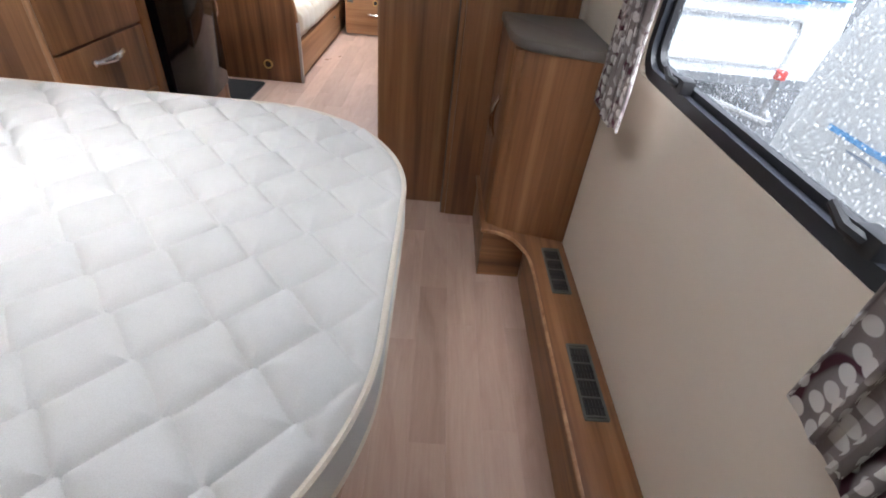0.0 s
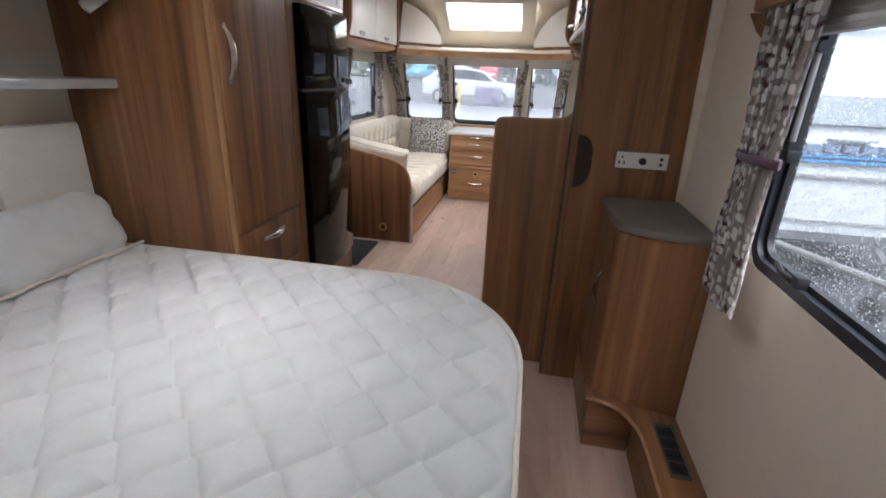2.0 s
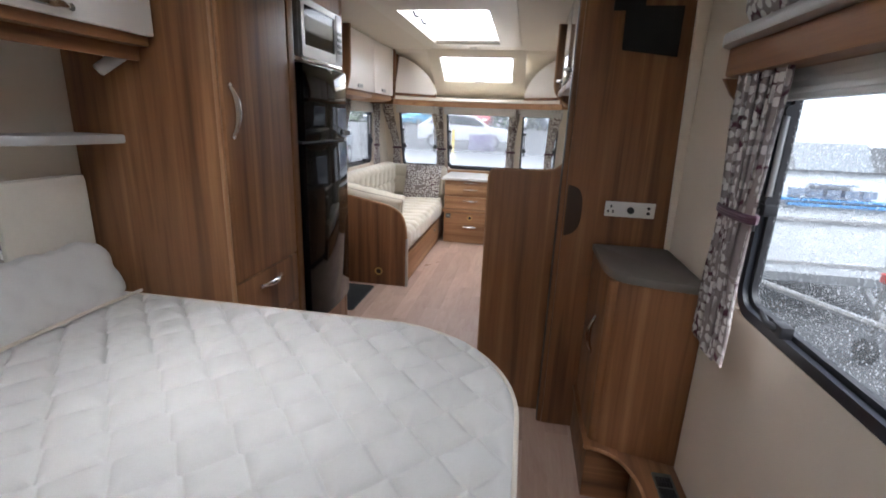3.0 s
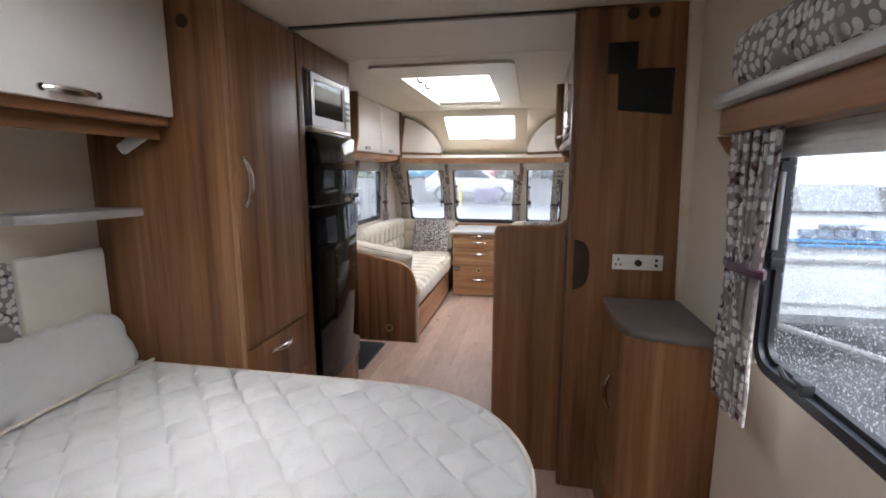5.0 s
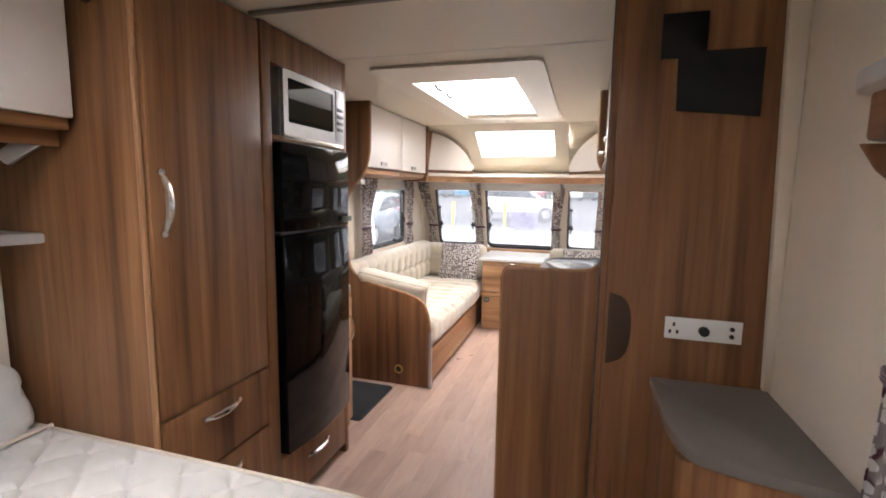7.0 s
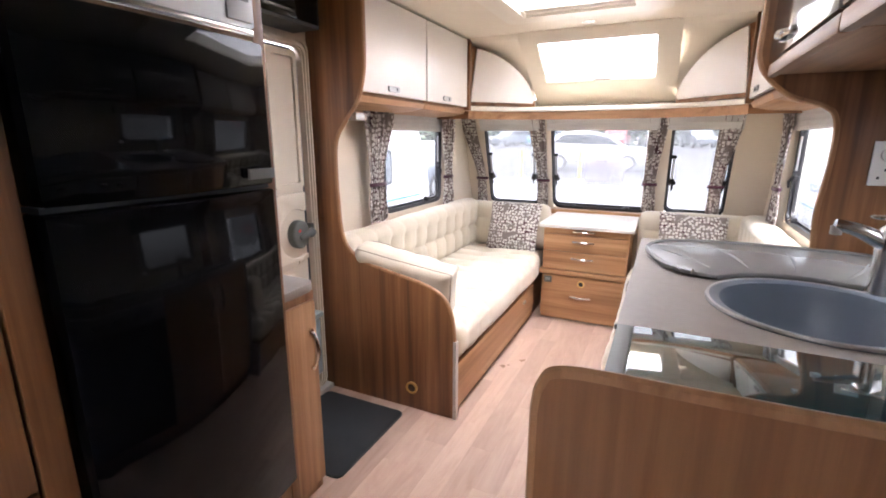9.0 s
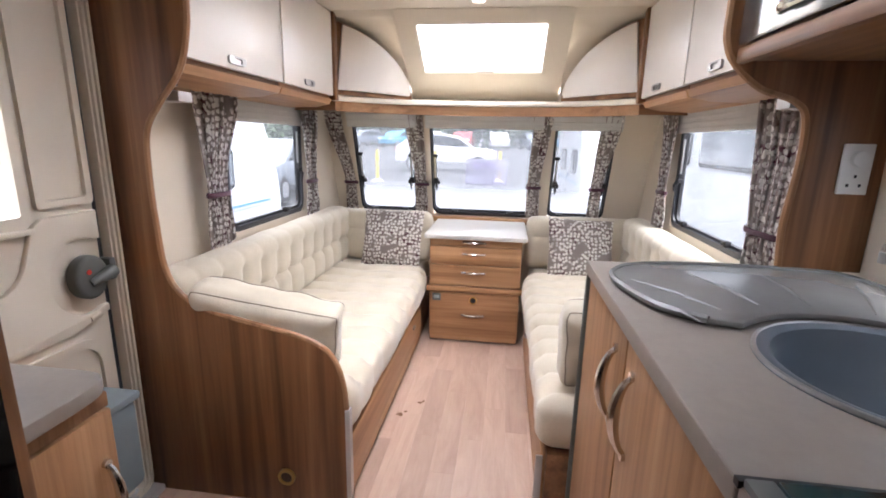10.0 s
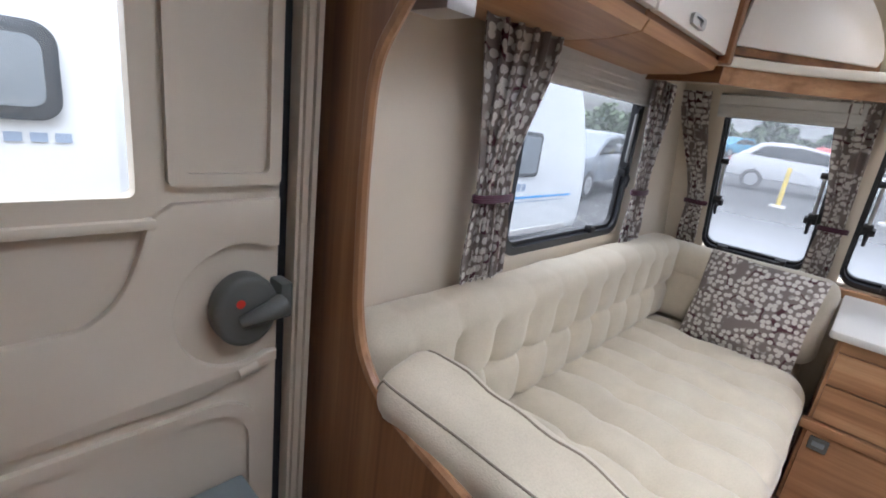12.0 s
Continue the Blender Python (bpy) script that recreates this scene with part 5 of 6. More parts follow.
def cushion(name, m, w, h, thick, mat, label, piping=None, group="scatter cushions", soft=2.6):
    """A stuffed cushion: local x across, y up, z its thickness."""
    t = thing(name, m.translation, label, "cushion", group)
    bm = bmesh.new()
    lay = bm.loops.layers.uv.new("cloth")
    flat = {}
    n = 26
    rows = {}
    for s in (1, -1):
        g = []
        for i in range(n + 1):
            r = []
            for j in range(n + 1):
                u, v = 2 * i / n - 1, 2 * j / n - 1
                prof = (max(0, 1 - abs(u) ** soft) * max(0, 1 - abs(v) ** soft)) ** 0.5
                pinch = 1 - 0.045 * (1 - abs(u * v)) * (abs(u) ** 6 + abs(v) ** 6)
                wob = 0.008 * noise.noise((u * 2.3 + m.translation.x * 9, v * 2.3, s * 3.0))
                p = Vector((u * w / 2 * pinch, v * h / 2 * pinch, s * (thick / 2 * prof + wob * prof)))
                if abs(u) == 1 or abs(v) == 1:
                    k = (i, j)
                    if k not in rows:
                        rows[k] = bm.verts.new(m @ p)
                    r.append(rows[k])
                else:
                    r.append(bm.verts.new(m @ p))
                flat[r[-1]] = (u * w / 2 + m.translation.x * 5, v * h / 2)
            g.append(r)
        for i in range(n):
            for j in range(n):
                f = (g[i][j], g[i + 1][j], g[i + 1][j + 1], g[i][j + 1])
                fc = bm.faces.new(f if s > 0 else f[::-1])
                for lp in fc.loops:
                    lp[lay].uv = flat[lp.vert]
    rim = [rows[k].co.copy() for k in [(i, 0) for i in range(n)] + [(n, j) for j in range(n)] + [(i, n) for i in range(n, 0, -1)] + [(0, j) for j in range(n, 0, -1)]]
    part("cover", bm, mat, t)
    if piping:
        part("piping", tube(rim, 0.005, 6, True), piping, t, "corded edge")
    return t


def arm_cushion(m, hx, hz, label):
    """Box-edged end cushion with dark piping: local x across, z up."""
    t = thing("arm_cushion", m.translation - Vector((0, 0, hz)), label, "cushion", "sofa end cushions")
    hy, r = 0.074, 0.042
    half = Vector((hx, hy, hz))

    def push(w, d):
        u, v = 1 - (w.x / hx) ** 2, 1 - (w.z / hz) ** 2
        return 0.026 * noise.noise(w * 5) + 0.014 * noise.noise(w * 12) * abs(d.y) + 0.034 * max(0, u) * max(0, v) * abs(d.y) - 0.010 * max(0, u) * abs(d.z)

    bm = padded(-hx, hx, -hy, hy, -hz, hz, r, 0.013, push)
    bmesh.ops.transform(bm, matrix=m, verts=bm.verts)
    part("cover", bm, UPHOL, t)
    corners = [(-hx, -hz), (hx, -hz), (hx, hz), (-hx, hz)]
    for sy in (-1, 1):
        loop = []
        for k in range(4):
            (xa, za), (xb, zb) = corners[k], corners[(k + 1) % 4]
            for q in range(20):
                p = Vector((xa + (xb - xa) * q / 20, sy * hy, za + (zb - za) * q / 20))
                core = Vector([max(-(half[i] - r), min(half[i] - r, p[i])) for i in range(3)])
                d = (p - core).normalized()
                w = core + d * r
                loop.append(m @ (w + d * (push(w, d) + 0.0008)))
        part("piping", tube(loop, 0.0024, 6, True), UPHOLDARK, t, "dark corded seam")


arm_cushion(Matrix.Translation((-1.272, 3.475, 0.626)) @ Matrix.Rotation(radians(6), 4, "Z") @ Matrix.Rotation(radians(12), 4, "X") @ Matrix.Rotation(radians(10), 4, "Y"), 0.262, 0.142, "cream box-edged arm cushion with dark piping against the end panel")
arm_cushion(Matrix.Translation((0.005, 3.478, 0.64)) @ Matrix.Rotation(radians(-3), 4, "Z") @ Matrix.Rotation(radians(5), 4, "X"), 0.25, 0.15, "cream box-edged arm cushion with dark piping beside the galley")
PRL = "taupe scatter cushion with pale blossom print on the sofa corner"
cushion("scatter_cushion", Matrix.Translation((-1.21, 5.06, 0.625)) @ Matrix.Rotation(radians(-8), 4, "Z") @ Matrix.Rotation(radians(74), 4, "X"), 0.43, 0.40, 0.13, PRINTSMALL, PRL)
cushion("scatter_cushion", Matrix.Translation((0.05, 5.03, 0.62)) @ Matrix.Rotation(radians(10), 4, "Z") @ Matrix.Rotation(radians(72), 4, "X") @ Matrix.Rotation(radians(-3), 4, "Z"), 0.43, 0.40, 0.13, PRINTSMALL, PRL)

t = thing("folded_table", (0.05, 3.385, 0), "grey-edged folded table stored beside the galley", "table")
part("board", prism(rounded(-0.205, 0.40, 0.02, 0.935, 0.04), "y", 3.374, 3.392, 0.006), GREYPLAST, t)


def chest():
    t = thing("front_chest", (-0.62, 5.1, 0), "walnut chest of drawers with a pale grey top between the sofas", "chest of drawers")
    part("body", box(-0.915, -0.330, 4.865, 5.40, 0.03, 0.69, 0.003), PALEX, t)
    part("plinth", box(-0.90, -0.33, 4.90, 5.38, 0.0, 0.03), DARKRECESS, t)
    part("top", prism(rounded(-0.945, -0.300, 4.808, 5.42, 0.02), "z", 0.694, 0.721, 0.005), CHESTTOP, t, "pale grey laminate top")
    part("pullout", box(-0.905, -0.338, 4.848, 4.866, 0.648, 0.692, 0.003), PALEX, t, "pull-out table front")
    bow_handle(t.children[-1], (-0.70, 4.848, 0.671), (-0.56, 4.848, 0.671), (0, -1, 0), 0.02, 0.006)
    for z0, z1 in ((0.525, 0.643), (0.388, 0.520)):
        d = part("drawer", box(-0.905, -0.338, 4.845, 4.866, z0, z1, 0.004), PALEX, t, "walnut drawer front")
        bow_handle(d, (-0.70, 4.845, z1 - 0.045), (-0.56, 4.845, z1 - 0.045), (0, -1, 0), 0.02, 0.006)
    part("rail", box(-0.93, -0.318, 4.83, 4.866, 0.345, 0.381, 0.005), PALEX, t)
    d = part("flap", box(-0.905, -0.338, 4.842, 4.866, 0.010, 0.340, 0.004), PALEX, t, "walnut drop flap")
    bow_handle(d, (-0.69, 4.842, 0.19), (-0.56, 4.842, 0.19), (0, -1, 0), 0.024, 0.007)
    part("outlet", box(-0.89, -0.835, 4.834, 4.843, 0.280, 0.330, 0.004), GREYPLAST, t, "grey socket outlet")
    part("lens", box(-0.88, -0.845, 4.831, 4.835, 0.297, 0.317, 0.002), BINBLUE, t)
    part("air_ring", ring([(-0.625 + 0.026 * math.cos(a), 0.292 + 0.026 * math.sin(a)) for a in [2 * math.pi * i / 24 for i in range(24)]], [(-0.625 + 0.017 * math.cos(a), 0.292 + 0.017 * math.sin(a)) for a in [2 * math.pi * i / 24 for i in range(24)]], "y", 4.834, 4.843), BRASS, t, "brass vent ring")
    part("air_hole", tube([(-0.625, 4.8425, 0.292), (-0.625, 4.8375, 0.292)], 0.017, 18), BLACK, t)


chest()
structure("trim_front_sill", box(-1.15, -0.10, 5.423, 5.468, 0.70, 0.738, 0.004), PALEX, "honey walnut sill strip under the front windows", "trim")


def lounge_lockers():
    for s in (-1, 1):
        X = lambda x: x if s < 0 else 2 * CX - x
        sp = lambda a, b: (min(X(a), X(b)), max(X(a), X(b)))
        for y0, y1 in ((3.37, 4.005), (4.011, 4.60)):
            t = thing("lounge_locker", (X(-1.58), (y0 + y1) / 2, 1.5), "off-white overhead locker with walnut base above the sofa", "locker", "lounge lockers")
            part("body", box(*sp(XL + 0.002, -1.452), y0, y1, 1.505, ZC - 0.003, 0.003), WOODY, t)
            bm = prism([(X(XL + 0.002), 1.505), (X(-1.44), 1.505), (X(-1.452), 1.478), (X(-1.53), 1.462), (X(XL + 0.002), 1.455)], "y", y0, y1, 0.004)
            part("underside", bm, PALEY, t, "honey walnut locker base")
            d = part("door", box(*sp(-1.450, -1.428), y0 + 0.003, y1 - 0.003, 1.522, ZC - 0.01, 0.006), WHITE, t, "off-white locker door")
            plate_handle(d, (X(-1.428), (3.64 if s < 0 else 3.72) if y0 < 4 else (4.27 if s < 0 else 4.345), 1.552), (0, -1 if s < 0 else 1, 0), (-s, 0, 0))
        t = thing("corner_locker", (X(-1.3), 4.85, 1.5), "quarter-round off-white corner locker with walnut frame", "locker", "corner lockers")
        a, b = Vector((X(-1.435), 4.635, 0)), Vector((X(-1.075), 5.05, 0))
        L = (b - a).length
        u = (b - a).normalized()
        m = Matrix((u, Vector((0, 0, 1)), u.cross(Vector((0, 0, 1))))).transposed().to_4x4()
        m.translation = a

        def curve(inset):
            return [(inset + (L - 2 * inset) * math.sin(q) ** 1.15, 1.545 + inset + (0.375 - 2 * inset) * math.cos(q) ** 1.15) for q in [math.pi / 2 * i / 14 for i in range(15)]]

        nn = 1 if (u.cross(Vector((0, 0, 1)))).y < 0 else -1

        def put(pname, bm, mat, lab=""):
            bmesh.ops.transform(bm, matrix=m, verts=bm.verts)
            return part(pname, bm, mat, t, lab)

        put("frame", prism([(0.0, 1.535)] + curve(0.0) + [(L, 1.535)], "z", -0.02 * nn, 0.0, 0.002), WOODX, "walnut locker frame")
        put("door", prism([(0.012, 1.560)] + [(p, q) for p, q in curve(0.014)[1:-1]] + [(L - 0.03, 1.560)], "z", 0.001 * nn, 0.016 * nn, 0.004), WHITE, "quarter-round off-white door")
        part("post", box(*sp(-1.465, -1.415), 4.602, 4.648, 1.50, ZC - 0.004, 0.008), WOOD, t, "walnut corner post")
    # front shelf with pelmet
    t = thing("front_shelf", (CX, 5.1, 1.45), "curved shelf with a pale edge above the front windows", "shelf")
    front = smooth_line([(-1.44, 4.64), (-1.25, 4.80), (-1.0, 4.915), (CX, 4.96), (-0.22, 4.915), (0.03, 4.80), (0.22, 4.64)], 8)
    part("board", prism(front + [(XR - 0.003, 4.64), (XR - 0.003, 5.26), (XL + 0.003, 5.26), (XL + 0.003, 4.64)], "z", 1.500, 1.530, 0.004), PLASTICC, t, "pale shelf board")
    inner = [(x, y + 0.02) for x, y in front]
    outer = [(x, y + 0.035) for x, y in front]
    part("pelmet", prism(inner + outer[::-1], "z", 1.445, 1.5), PALEX, t, "walnut pelmet strip")
    for x0, x1 in ((XL + 0.003, -1.44), (0.22, XR - 0.003)):
        part("pelmet_end", box(x0, x1, 4.655, 4.672, 1.448, 1.5), WOODX, t)


lounge_lockers()
for s in (-1, 1):
    x = -1.56 if s < 0 else 2 * CX + 1.56
    t = thing("spotlight", (x, 3.46, 1.45), "swivelling silver reading spotlight under the lounge locker", "spotlight", "reading spotlights")
    part("base", disc((x, 3.46, 0), 0.024, "z", 1.448, 1.463, 18, 0.003), CHROME, t)
    part("arm", tube([(x, 3.46, 1.45), (x + 0.01, 3.47, 1.432)], 0.006), CHROME, t)
    part("head", box(x - 0.045, x + 0.05, 3.43, 3.50, 1.398, 1.432, 0.008), SILVER, t, "flat silver lamp head")
t = thing("downlight", (-0.63, 4.45, ZC), "small round recessed ceiling downlight", "downlight")
part("bezel", ring([(-0.63 + 0.035 * math.cos(a), 4.45 + 0.035 * math.sin(a)) for a in [2 * math.pi * i / 24 for i in range(24)]], [(-0.63 + 0.024 * math.cos(a), 4.45 + 0.024 * math.sin(a)) for a in [2 * math.pi * i / 24 for i in range(24)]], "z", ZC - 0.008, ZC - 0.001), CHROME, t)
part("lens", disc((-0.63, 4.45, 0), 0.024, "z", ZC - 0.005, ZC - 0.001), PLASTICW, t)

# ---- outside ----
GZ = -0.62
bm = bmesh.new()
rows = [[bm.verts.new((x, y, z)) for x in (-400, 400)] for y, z in ((-400, GZ), (7, GZ), (13, GZ + 0.2), (22, GZ + 0.6), (45, GZ + 1.15), (400, GZ + 1.85))]
for a, b in zip(rows, rows[1:]):
    bm.faces.new((a[0], a[1], b[1], b[0]))


def ground_z(y):
    return float(np.interp(y, (7, 13, 22, 45, 400), (GZ, GZ + 0.2, GZ + 0.6, GZ + 1.15, GZ + 1.85)))


TARMAC = plain("wet_gravel_tarmac", (0.055, 0.056, 0.058), 0.75, vary=0.55, scale=9.0, grain=55.0, relief=0.8, dist=0.02)
structure("ground", bm, TARMAC, "wet grey tarmac and gravel of the sales yard", "ground")
CARAVANW = plain("white_caravan_panel", (0.62, 0.64, 0.66), 0.3, vary=0.02, scale=1.0, relief=0.0)
BLUESTRIPE = plain("blue_decal", (0.05, 0.28, 0.62), 0.4, relief=0.0)
GREYDECAL = plain("grey_decal", (0.22, 0.28, 0.38), 0.4, relief=0.0)
PALEWIN = plain("pale_reflecting_pane", (0.16, 0.18, 0.20), 0.1, relief=0.0)
DARKWIN = plain("dark_tinted_pane", (0.025, 0.03, 0.035), 0.06, relief=0.0)
CARWHITE = plain("white_car_paint", (0.62, 0.63, 0.65), 0.2, vary=0.02, relief=0.0, coat=0.5)
CARGREY = plain("grey_car_paint", (0.15, 0.17, 0.2), 0.2, relief=0.0, coat=0.5)
CARBLUE = plain("blue_car_paint", (0.06, 0.30, 0.48), 0.2, relief=0.0, coat=0.5)
CARRED = plain("red_car_paint", (0.50, 0.05, 0.05), 0.2, relief=0.0, coat=0.5)
TYRE = plain("tyre_rubber", (0.02, 0.02, 0.02), 0.7, relief=0.1)
ALLOY = plain("alloy_rim", (0.5, 0.5, 0.52), 0.3, 0.8, relief=0.0)


def parked_caravan(x0, x1, y0, y1, label, side, nose, glazing=(), letters=None, bar=1.1, front=False):
    """White touring caravan: rounded body, windows, wheel, decal stripe and drawbar at its nose (+1 or -1 in y)."""
    t = thing("parked_caravan", ((x0 + x1) / 2, (y0 + y1) / 2, GZ), label, "caravan", "parked caravans")
    zb, zt = GZ + 0.42, GZ + 2.55
    f = lambda y: y if nose > 0 else y0 + y1 - y
    prof = [(f(y0), zb), (f(y0), zt - 0.25)] + [(f(q), w) for q, w in smooth_line([(y0 + 0.08, zt - 0.08), (y0 + 0.3, zt), (y1 - 1.1, zt), (y1 - 0.55, zt - 0.25), (y1 - 0.12, zb + 1.05), (y1, zb + 0.55)], 6)] + [(f(y1), zb + 0.12), (f(y1 - 0.1), zb)]
    part("body", prism(prof, "x", x0, x1, 0.06, 3), CARAVANW, t, "white caravan body")
    xs = x0 if side < 0 else x1
    e = lambda a, b: (xs - b, xs - a) if side < 0 else (xs + a, xs + b)
    panes = list(glazing) or [tuple(sorted((f(q), f(q + w)))) + (z0, z1) for q, w, z0, z1 in ((y0 + 1.2, 1.1, 0.53, 1.13), (y0 + 3.4, 0.9, 0.53, 1.13), (y1 - 1.35, 0.55, 0.58, 1.13))]
    for a, b, z0, z1 in panes:
        wd = part("window", prism(rounded(a, b, z0, z1, 0.08), "x", *e(0.002, 0.03), 0.008), DARKWIN, t, "dark tinted caravan window")
        part("pane", prism(rounded(a + 0.05, b - 0.05, z0 + 0.05, z1 - 0.05, 0.05), "x", *e(0.031, 0.036)), PALEWIN, wd)
    ya, yb = sorted((f(y0 + 0.3), f(y1 - 0.4)))
    part("stripe", box(*e(0.001, 0.006), ya, yb, zb + 0.50, zb + 0.53), BLUESTRIPE, t, "blue side stripe")
    part("stripe", box(*e(0.001, 0.006), ya + 0.6, yb - 0.2, zb + 0.45, zb + 0.462), GREYDECAL, t)
    part("skirt", box(*e(-0.02, 0.012), ya, yb, zb + 0.02, zb + 0.09, 0.004), SILVER, t)
    la, lb, lz, lh, ln = letters or (f(y1 - 2.1), f(y1 - 2.1) + 0.55, zb + 0.60, 0.09, 5)
    for k in range(ln):
        yc = la + (lb - la) * k / ln
        part("letter_bar", box(*e(0.001, 0.006), yc, yc + (lb - la) / ln * 0.7, lz, lz + lh), GREYDECAL, t)
    yw = f((y0 + y1) / 2)
    w = part("wheel", tube([(xs + side * 0.01, yw, GZ + 0.33), (xs - side * 0.2, yw, GZ + 0.33)], 0.33, 24), TYRE, t)
    part("rim", tube([(xs + side * 0.02, yw, GZ + 0.33), (xs + side * 0.0, yw, GZ + 0.33)], 0.2, 20), ALLOY, w)
    yn = f(y1)
    tip = f(y1 + bar)
    xm = (x0 + x1) / 2
    bm = tube([(xm - 0.5, yn, GZ + 0.42), (xm, tip, GZ + 0.42)], 0.035)
    add(bm, tube([(xm + 0.5, yn, GZ + 0.42), (xm, tip, GZ + 0.42)], 0.035))
    part("drawbar", bm, STEEL, t)
    part("jockey_post", tube([(xm + 0.06, f(y1 + bar - 0.25), GZ + 0.12), (xm + 0.06, f(y1 + bar - 0.25), GZ + 0.75)], 0.03), STEEL, t)
    part("jockey_wheel", tube([(xm + 0.02, f(y1 + bar - 0.25), GZ + 0.11), (xm + 0.1, f(y1 + bar - 0.25), GZ + 0.11)], 0.11, 18), TYRE, t)
    part("jockey_handle", tube([(xm + 0.06, f(y1 + bar - 0.25), GZ + 0.75), (xm + 0.06, f(y1 + bar - 0.25), GZ + 0.82)], 0.05, 12), RED, t, "red jockey wheel cap")
    if front:
        off = nose * 0.02
        band = [(f(y1 - 0.13) + off, zb + 1.17), (f(y1 - 0.47) + off, zb + 1.66), (f(y1 - 0.50), zb + 1.64), (f(y1 - 0.18), zb + 1.15)]
        wd = part("front_window", prism(band, "x", x0 + 0.12, x1 - 0.12, 0.006), DARKWIN, t, "dark front window band")
        part("pane", prism([(a + nose * 0.006, b) for a, b in band[:2]] + [(a, b) for a, b in band[1::-1]], "x", x0 + 0.75, x1 - 0.75), PALEWIN, wd)
        yf = sorted((f(y1 - 0.08), f(y1 + 0.004)))
        for z, h, a, b, mm in ((0.87, 0.022, 0.1, 2.1, BLUESTRIPE), (0.82, 0.03, 0.7, 1.7, BLUESTRIPE), (1.03, 0.012, 0.9, 1.3, GREYDECAL)):
            part("stripe", box(x0 + a, x0 + b, yf[0], yf[1] + 0.02, zb + z, zb + z + h), mm, t)
        for k in range(5):
            xc = x0 + 0.72 + 0.16 * k
            part("letter_bar", box(xc, xc + 0.12, yf[0] + 0.02, yf[1] + 0.02, zb + 0.92, zb + 0.99), GREYDECAL, t)
        part("locker_lid", ring(rounded(x0 + 0.45, x1 - 0.45, zb + 0.22, zb + 0.70, 0.05), rounded(x0 + 0.48, x1 - 0.48, zb + 0.25, zb + 0.67, 0.04), "y", *sorted((f(y1 - 0.02), f(y1 + 0.012)))), SILVER, t)
        part("marker", box(x0 - 0.005, x0 + 0.02, f(y1 - 2.0), f(y1 - 2.0) + 0.12, zb + 0.12, zb + 0.15), RED, t)
    return t


parked_caravan(2.25, 4.45, -2.6, 2.95, "white touring caravan with blue stripe parked alongside", -1, 1, bar=0.7)
parked_caravan(1.85, 4.05, 5.05, 11.0, "white touring caravan with blue front lettering ahead in the row", -1, -1, [(5.6, 8.0, 1.05, 1.62), (8.3, 9.6, 1.05, 1.62)], (9.7, 10.4, 0.56, 0.11, 5), front=True)
ahead = bpy.data.objects["parked_caravan.001"]
for z in (1.20, 1.265, 1.33):
    part("notice_bar", box(1.806, 1.812, 6.0, 6.43, z, z + 0.035), RED, ahead, "red window notice line")
parked_caravan(-5.5, -3.3, -2.2, 3.42, "white touring caravan parked by the entrance side", 1, -1, [(2.45, 3.20, 1.02, 1.37), (0.6, 1.8, 0.95, 1.42)], (2.72, 3.24, 0.94, 0.035, 7))
parked_caravan(-6.4, -4.2, 4.0, 9.45, "white touring caravan parked beyond the entrance side", 1, 1, [(5.2, 6.3, 0.53, 1.13), (7.55, 8.05, 0.58, 1.13)])

parked_caravan(1.3, 3.5, 13.2, 18.4, "white touring caravan standing ahead in the yard", -1, -1)


def car(x, y, turn, paint, label):
    """A parked hatchback or SUV, seen at a distance."""
    t = thing("parked_car", (0, 0, 0), label, "car", "parked cars")
    low = [(-2.1, 0.35), (-2.15, 0.75), (-2.0, 0.95), (-1.2, 1.02), (-0.6, 1.45), (0.2, 1.58), (1.3, 1.55), (1.85, 1.15), (2.1, 1.0), (2.12, 0.4)]
    part("body", prism(low, "y", -0.85, 0.85, 0.08, 2), paint, t)
    part("side_glass", prism([(-1.02, 1.03), (-0.52, 1.38), (0.2, 1.49), (1.2, 1.46), (1.6, 1.12)], "y", -0.856, 0.856, 0.005), DARKWIN, t, "dark side windows")
    for wx in (-1.35, 1.35):
        for sy in (-1, 1):
            w = part("wheel", tube([(wx, sy * 0.70, 0.33), (wx, sy * 0.87, 0.33)], 0.33, 20), TYRE, t)
            part("rim", tube([(wx, sy * 0.865, 0.33), (wx, sy * 0.885, 0.33)], 0.21, 16), ALLOY, w)
    for sy in (-0.6, 0.6):
        part("headlight", box(-2.16, -2.10, sy - 0.2, sy + 0.2, 0.72, 0.86, 0.01), PLASTICW, t)
        part("tail_light", box(2.06, 2.13, sy - 0.15, sy + 0.15, 0.85, 1.0, 0.01), RED, t)
    t.matrix_basis = pose(x, y, ground_z(y) + 0.02, 0, 0, turn)
    return t


car(-6.95, 14.4, 96, CARGREY, "dark grey estate car beyond the parked caravan")
car(-3.1, 22.5, 190, CARWHITE, "white estate car parked across the yard")
for i, (p, c) in enumerate(((CARGREY, "grey"), (CARBLUE, "blue"), (CARWHITE, "white"), (CARRED, "red"), (CARWHITE, "white"), (CARGREY, "grey"), (CARBLUE, "blue"), (CARWHITE, "white"), (CARRED, "red"), (CARGREY, "grey"), (CARBLUE, "blue"), (CARWHITE, "white"))):
    car(-14 + i * 3.2, 46 + (i % 3) * 0.9, 60 + 9 * (i % 9), p, c + " car in the far row of the yard")

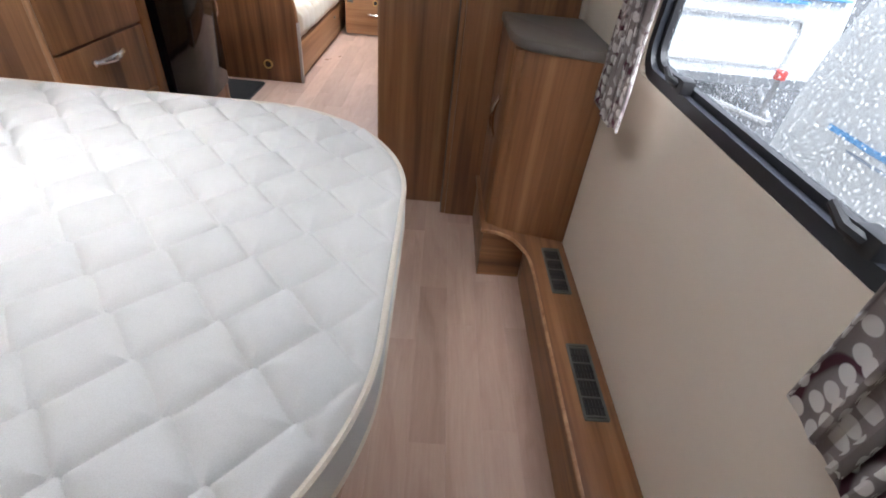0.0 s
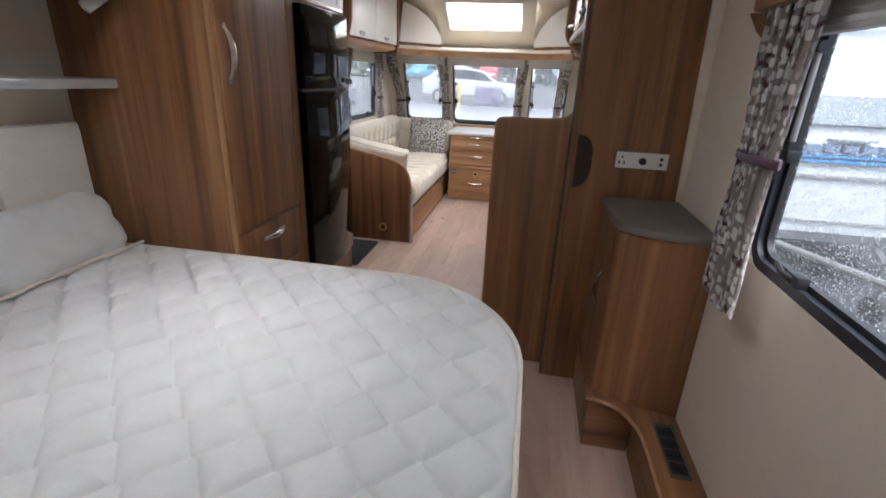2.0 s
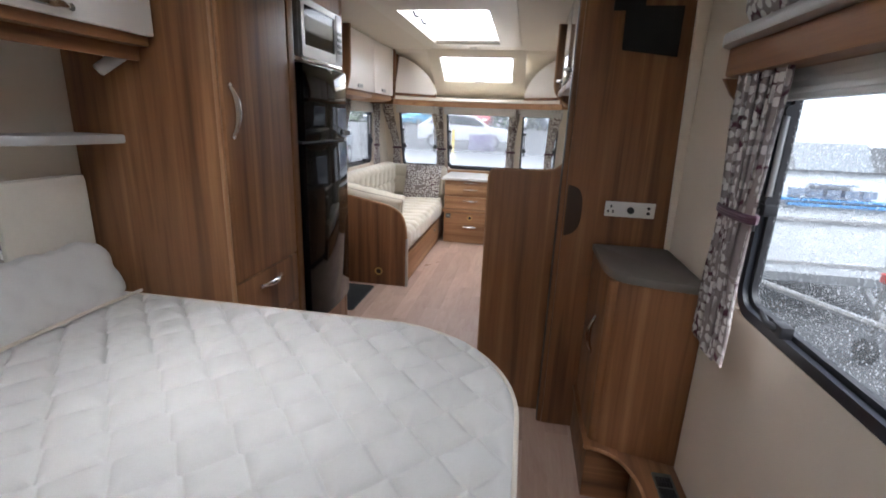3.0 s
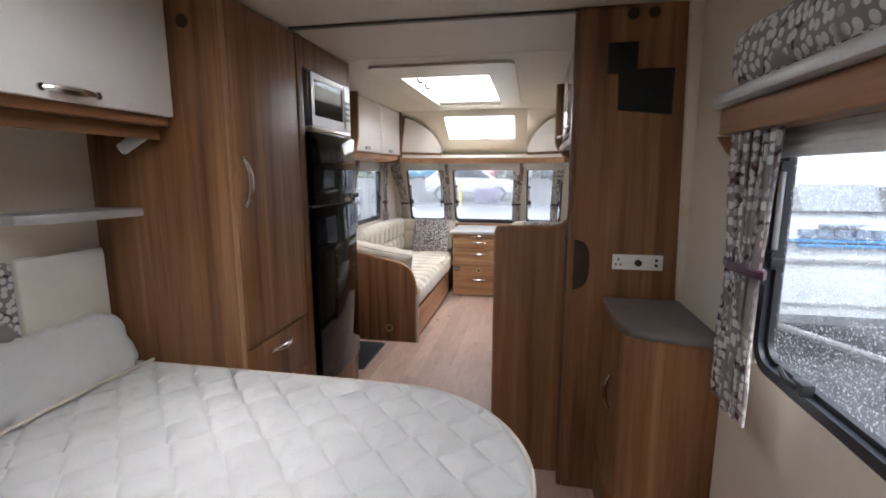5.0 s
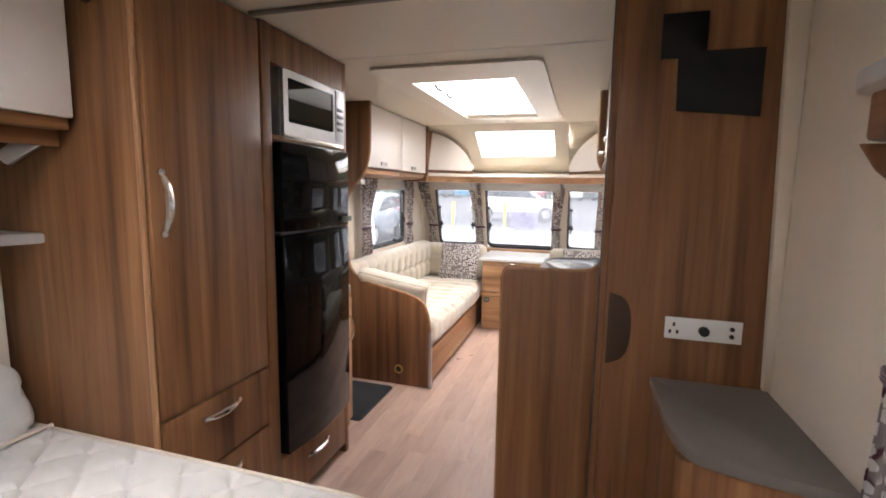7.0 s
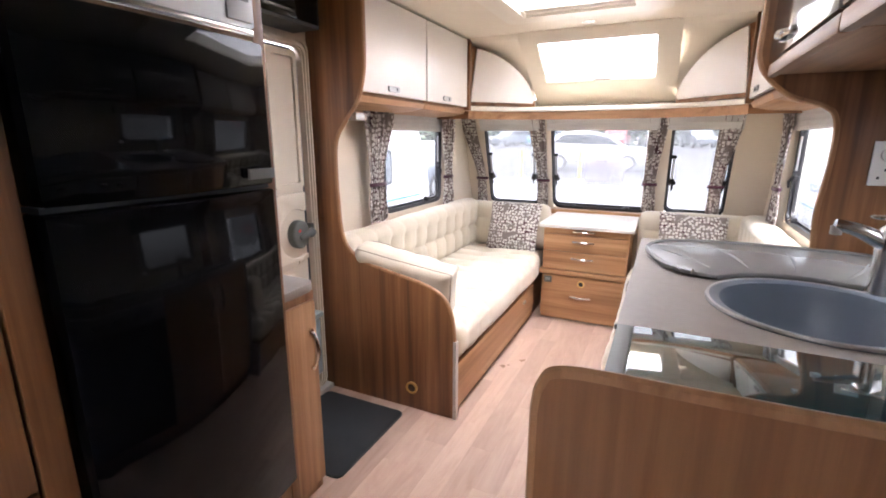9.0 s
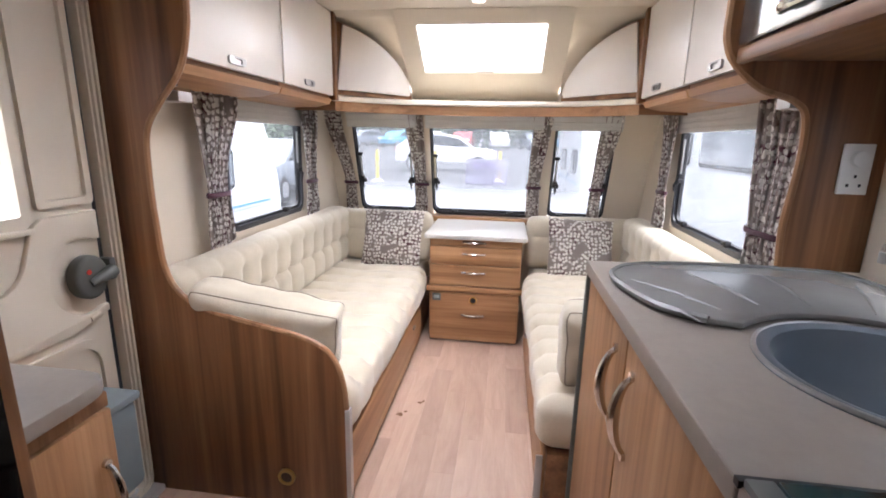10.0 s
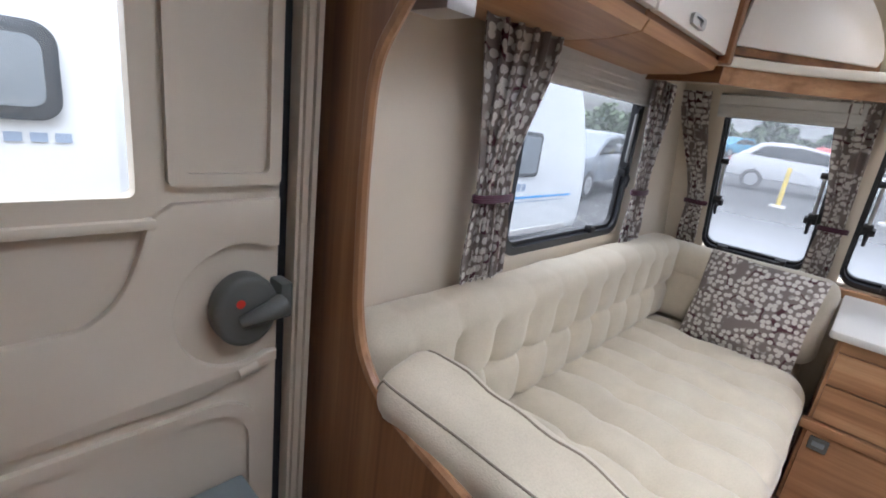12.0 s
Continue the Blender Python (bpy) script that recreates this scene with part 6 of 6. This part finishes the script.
YELLOW = plain("yellow_post_paint", (0.75, 0.55, 0.05), 0.5, relief=0.0)
for x, y in ((-5.0, 18.4), (-2.96, 18.7), (-0.65, 19.2), (1.94, 20.5)):
    z = ground_z(y)
    t = thing("bollard", (x, y, z), "short yellow bollard on a white foot", "bollard", "yard bollards")
    part("post", tube([(x, y, z + 0.05), (x, y, z + 1.1)], 0.06, 12), YELLOW, t)
    part("foot", disc((x, y, 0), 0.2, "z", z - 0.03, z + 0.06, 16, 0.01), PLASTICW, t)

t = thing("window_notice", (-0.62, 5.45, 0.95), "translucent purple notice on the front window", "notice")
PURPLE = glass_mat("purple_notice_film", 0.30, tint=(0.90, 0.86, 0.98))
PURPLED = glass_mat("purple_notice_print", 0.25, tint=(0.84, 0.77, 0.92))
part("sheet", box(-0.747, -0.445, 5.420, 5.423, 0.985, 1.168), PURPLE, t)
part("print_bar", box(-0.70, -0.49, 5.417, 5.4195, 1.10, 1.15), PURPLED, t)


def hedge(x0, x1, y, h, label, seed):
    """A row of bushes: many small leaf clumps with an uneven top."""
    rnd = random.Random(seed)
    verts, faces = [], []
    for _ in range(11000):
        x = rnd.uniform(x0, x1)
        top = h * (0.65 + 0.35 * noise.noise((x * 0.35, seed, 0.0)) + 0.12 * noise.noise((x * 1.7, seed, 2.0)))
        z = GZ + 0.7 + top * rnd.random() ** 0.6
        yy = y + rnd.uniform(-1.2, 1.2)
        s = rnd.uniform(0.2, 0.42)
        a, b = rnd.uniform(0, 6.28), rnd.uniform(-0.7, 0.7)
        u = Vector((math.cos(a), math.sin(a), b)) * s
        v = Vector((-math.sin(a) * 0.5, math.cos(a) * 0.5, 0.8)) * s
        c = Vector((x, yy, z))
        k = len(verts)
        verts += [c - u, c - v * 0.6, c + u, c + v]
        faces.append((k, k + 1, k + 2, k + 3))
    me = bpy.data.meshes.new("hedge")
    me.from_pydata([tuple(p) for p in verts], [], faces)
    ob = new("hedge", me)
    me.materials.append(LEAF)
    tagged(ob, label, "hedge", kind="stuff")


LEAF = plain("hedge_leaves", (0.075, 0.11, 0.055), 0.6, vary=0.4, scale=1.5, relief=0.0)
hedge(-45, 45, 58, 5.2, "uneven green hedge behind the parked cars", 3)
t = thing("yard_building", (-14, 70, GZ), "pale grey low building beyond the yard", "building")
part("wall", box(-26, 4, 68, 76, GZ, GZ + 6.6), plain("pale_render", (0.55, 0.56, 0.57), 0.7), t)
part("roof", prism([(67.5, GZ + 6.6), (76.5, GZ + 6.6), (72, GZ + 8.6)], "x", -26.4, 4.4), plain("slate_roof", (0.2, 0.2, 0.21), 0.7), t)

bm = bmesh.new()
rnd = random.Random(9)
for x, y, w in ((-0.91, 3.96, 0.022), (-0.885, 3.985, 0.012), (-0.83, 4.075, 0.016), (-0.815, 4.09, 0.010)):
    ring_v = [bm.verts.new((x + w * rnd.uniform(0.4, 1.2) * math.cos(a), y + w * rnd.uniform(0.4, 1.2) * math.sin(a), 0.0012)) for a in [2 * math.pi * i / 11 for i in range(11)]]
    bm.faces.new(ring_v)
mud = part("mud_marks", bm, plain("dried_mud", (0.20, 0.11, 0.06), 0.9), None)
tagged(mud, "small brown scuffs of dried mud on the vinyl floor", "mud", kind="stuff")

# ---- floor planks ----
fl = bpy.data.objects["floor"]
PLW = 0.1005
plank_meshes = {}
rnd = random.Random(5)
col = 0
x = 0.001 - 17 * PLW
while x < XR - 0.02:
    y = 0.979 - 3 * 0.62 + (0.31 if col % 2 else 0.0) * 1 + rnd.choice((0, 0.13, -0.1, 0.05)) * (0 if abs(x - 0.001) < 0.01 else 1)
    while y < YF - 0.05:
        ln = 0.62
        a, b = max(y, YB), min(y + ln, YF)
        key = round(b - a, 3)
        if key > 0.03:
            if key not in plank_meshes:
                plank_meshes[key] = finish(box(0, PLW - 0.0002, 0, key - 0.0002, -0.0035, 0.0, 0.0003, seg=1), "plank")
                plank_meshes[key].materials.append(FLOORW)
            p = new("plank", plank_meshes[key])
            p.parent = fl
            p.location = (x, a, 0.0)
        y += ln
    x += PLW
    col += 1
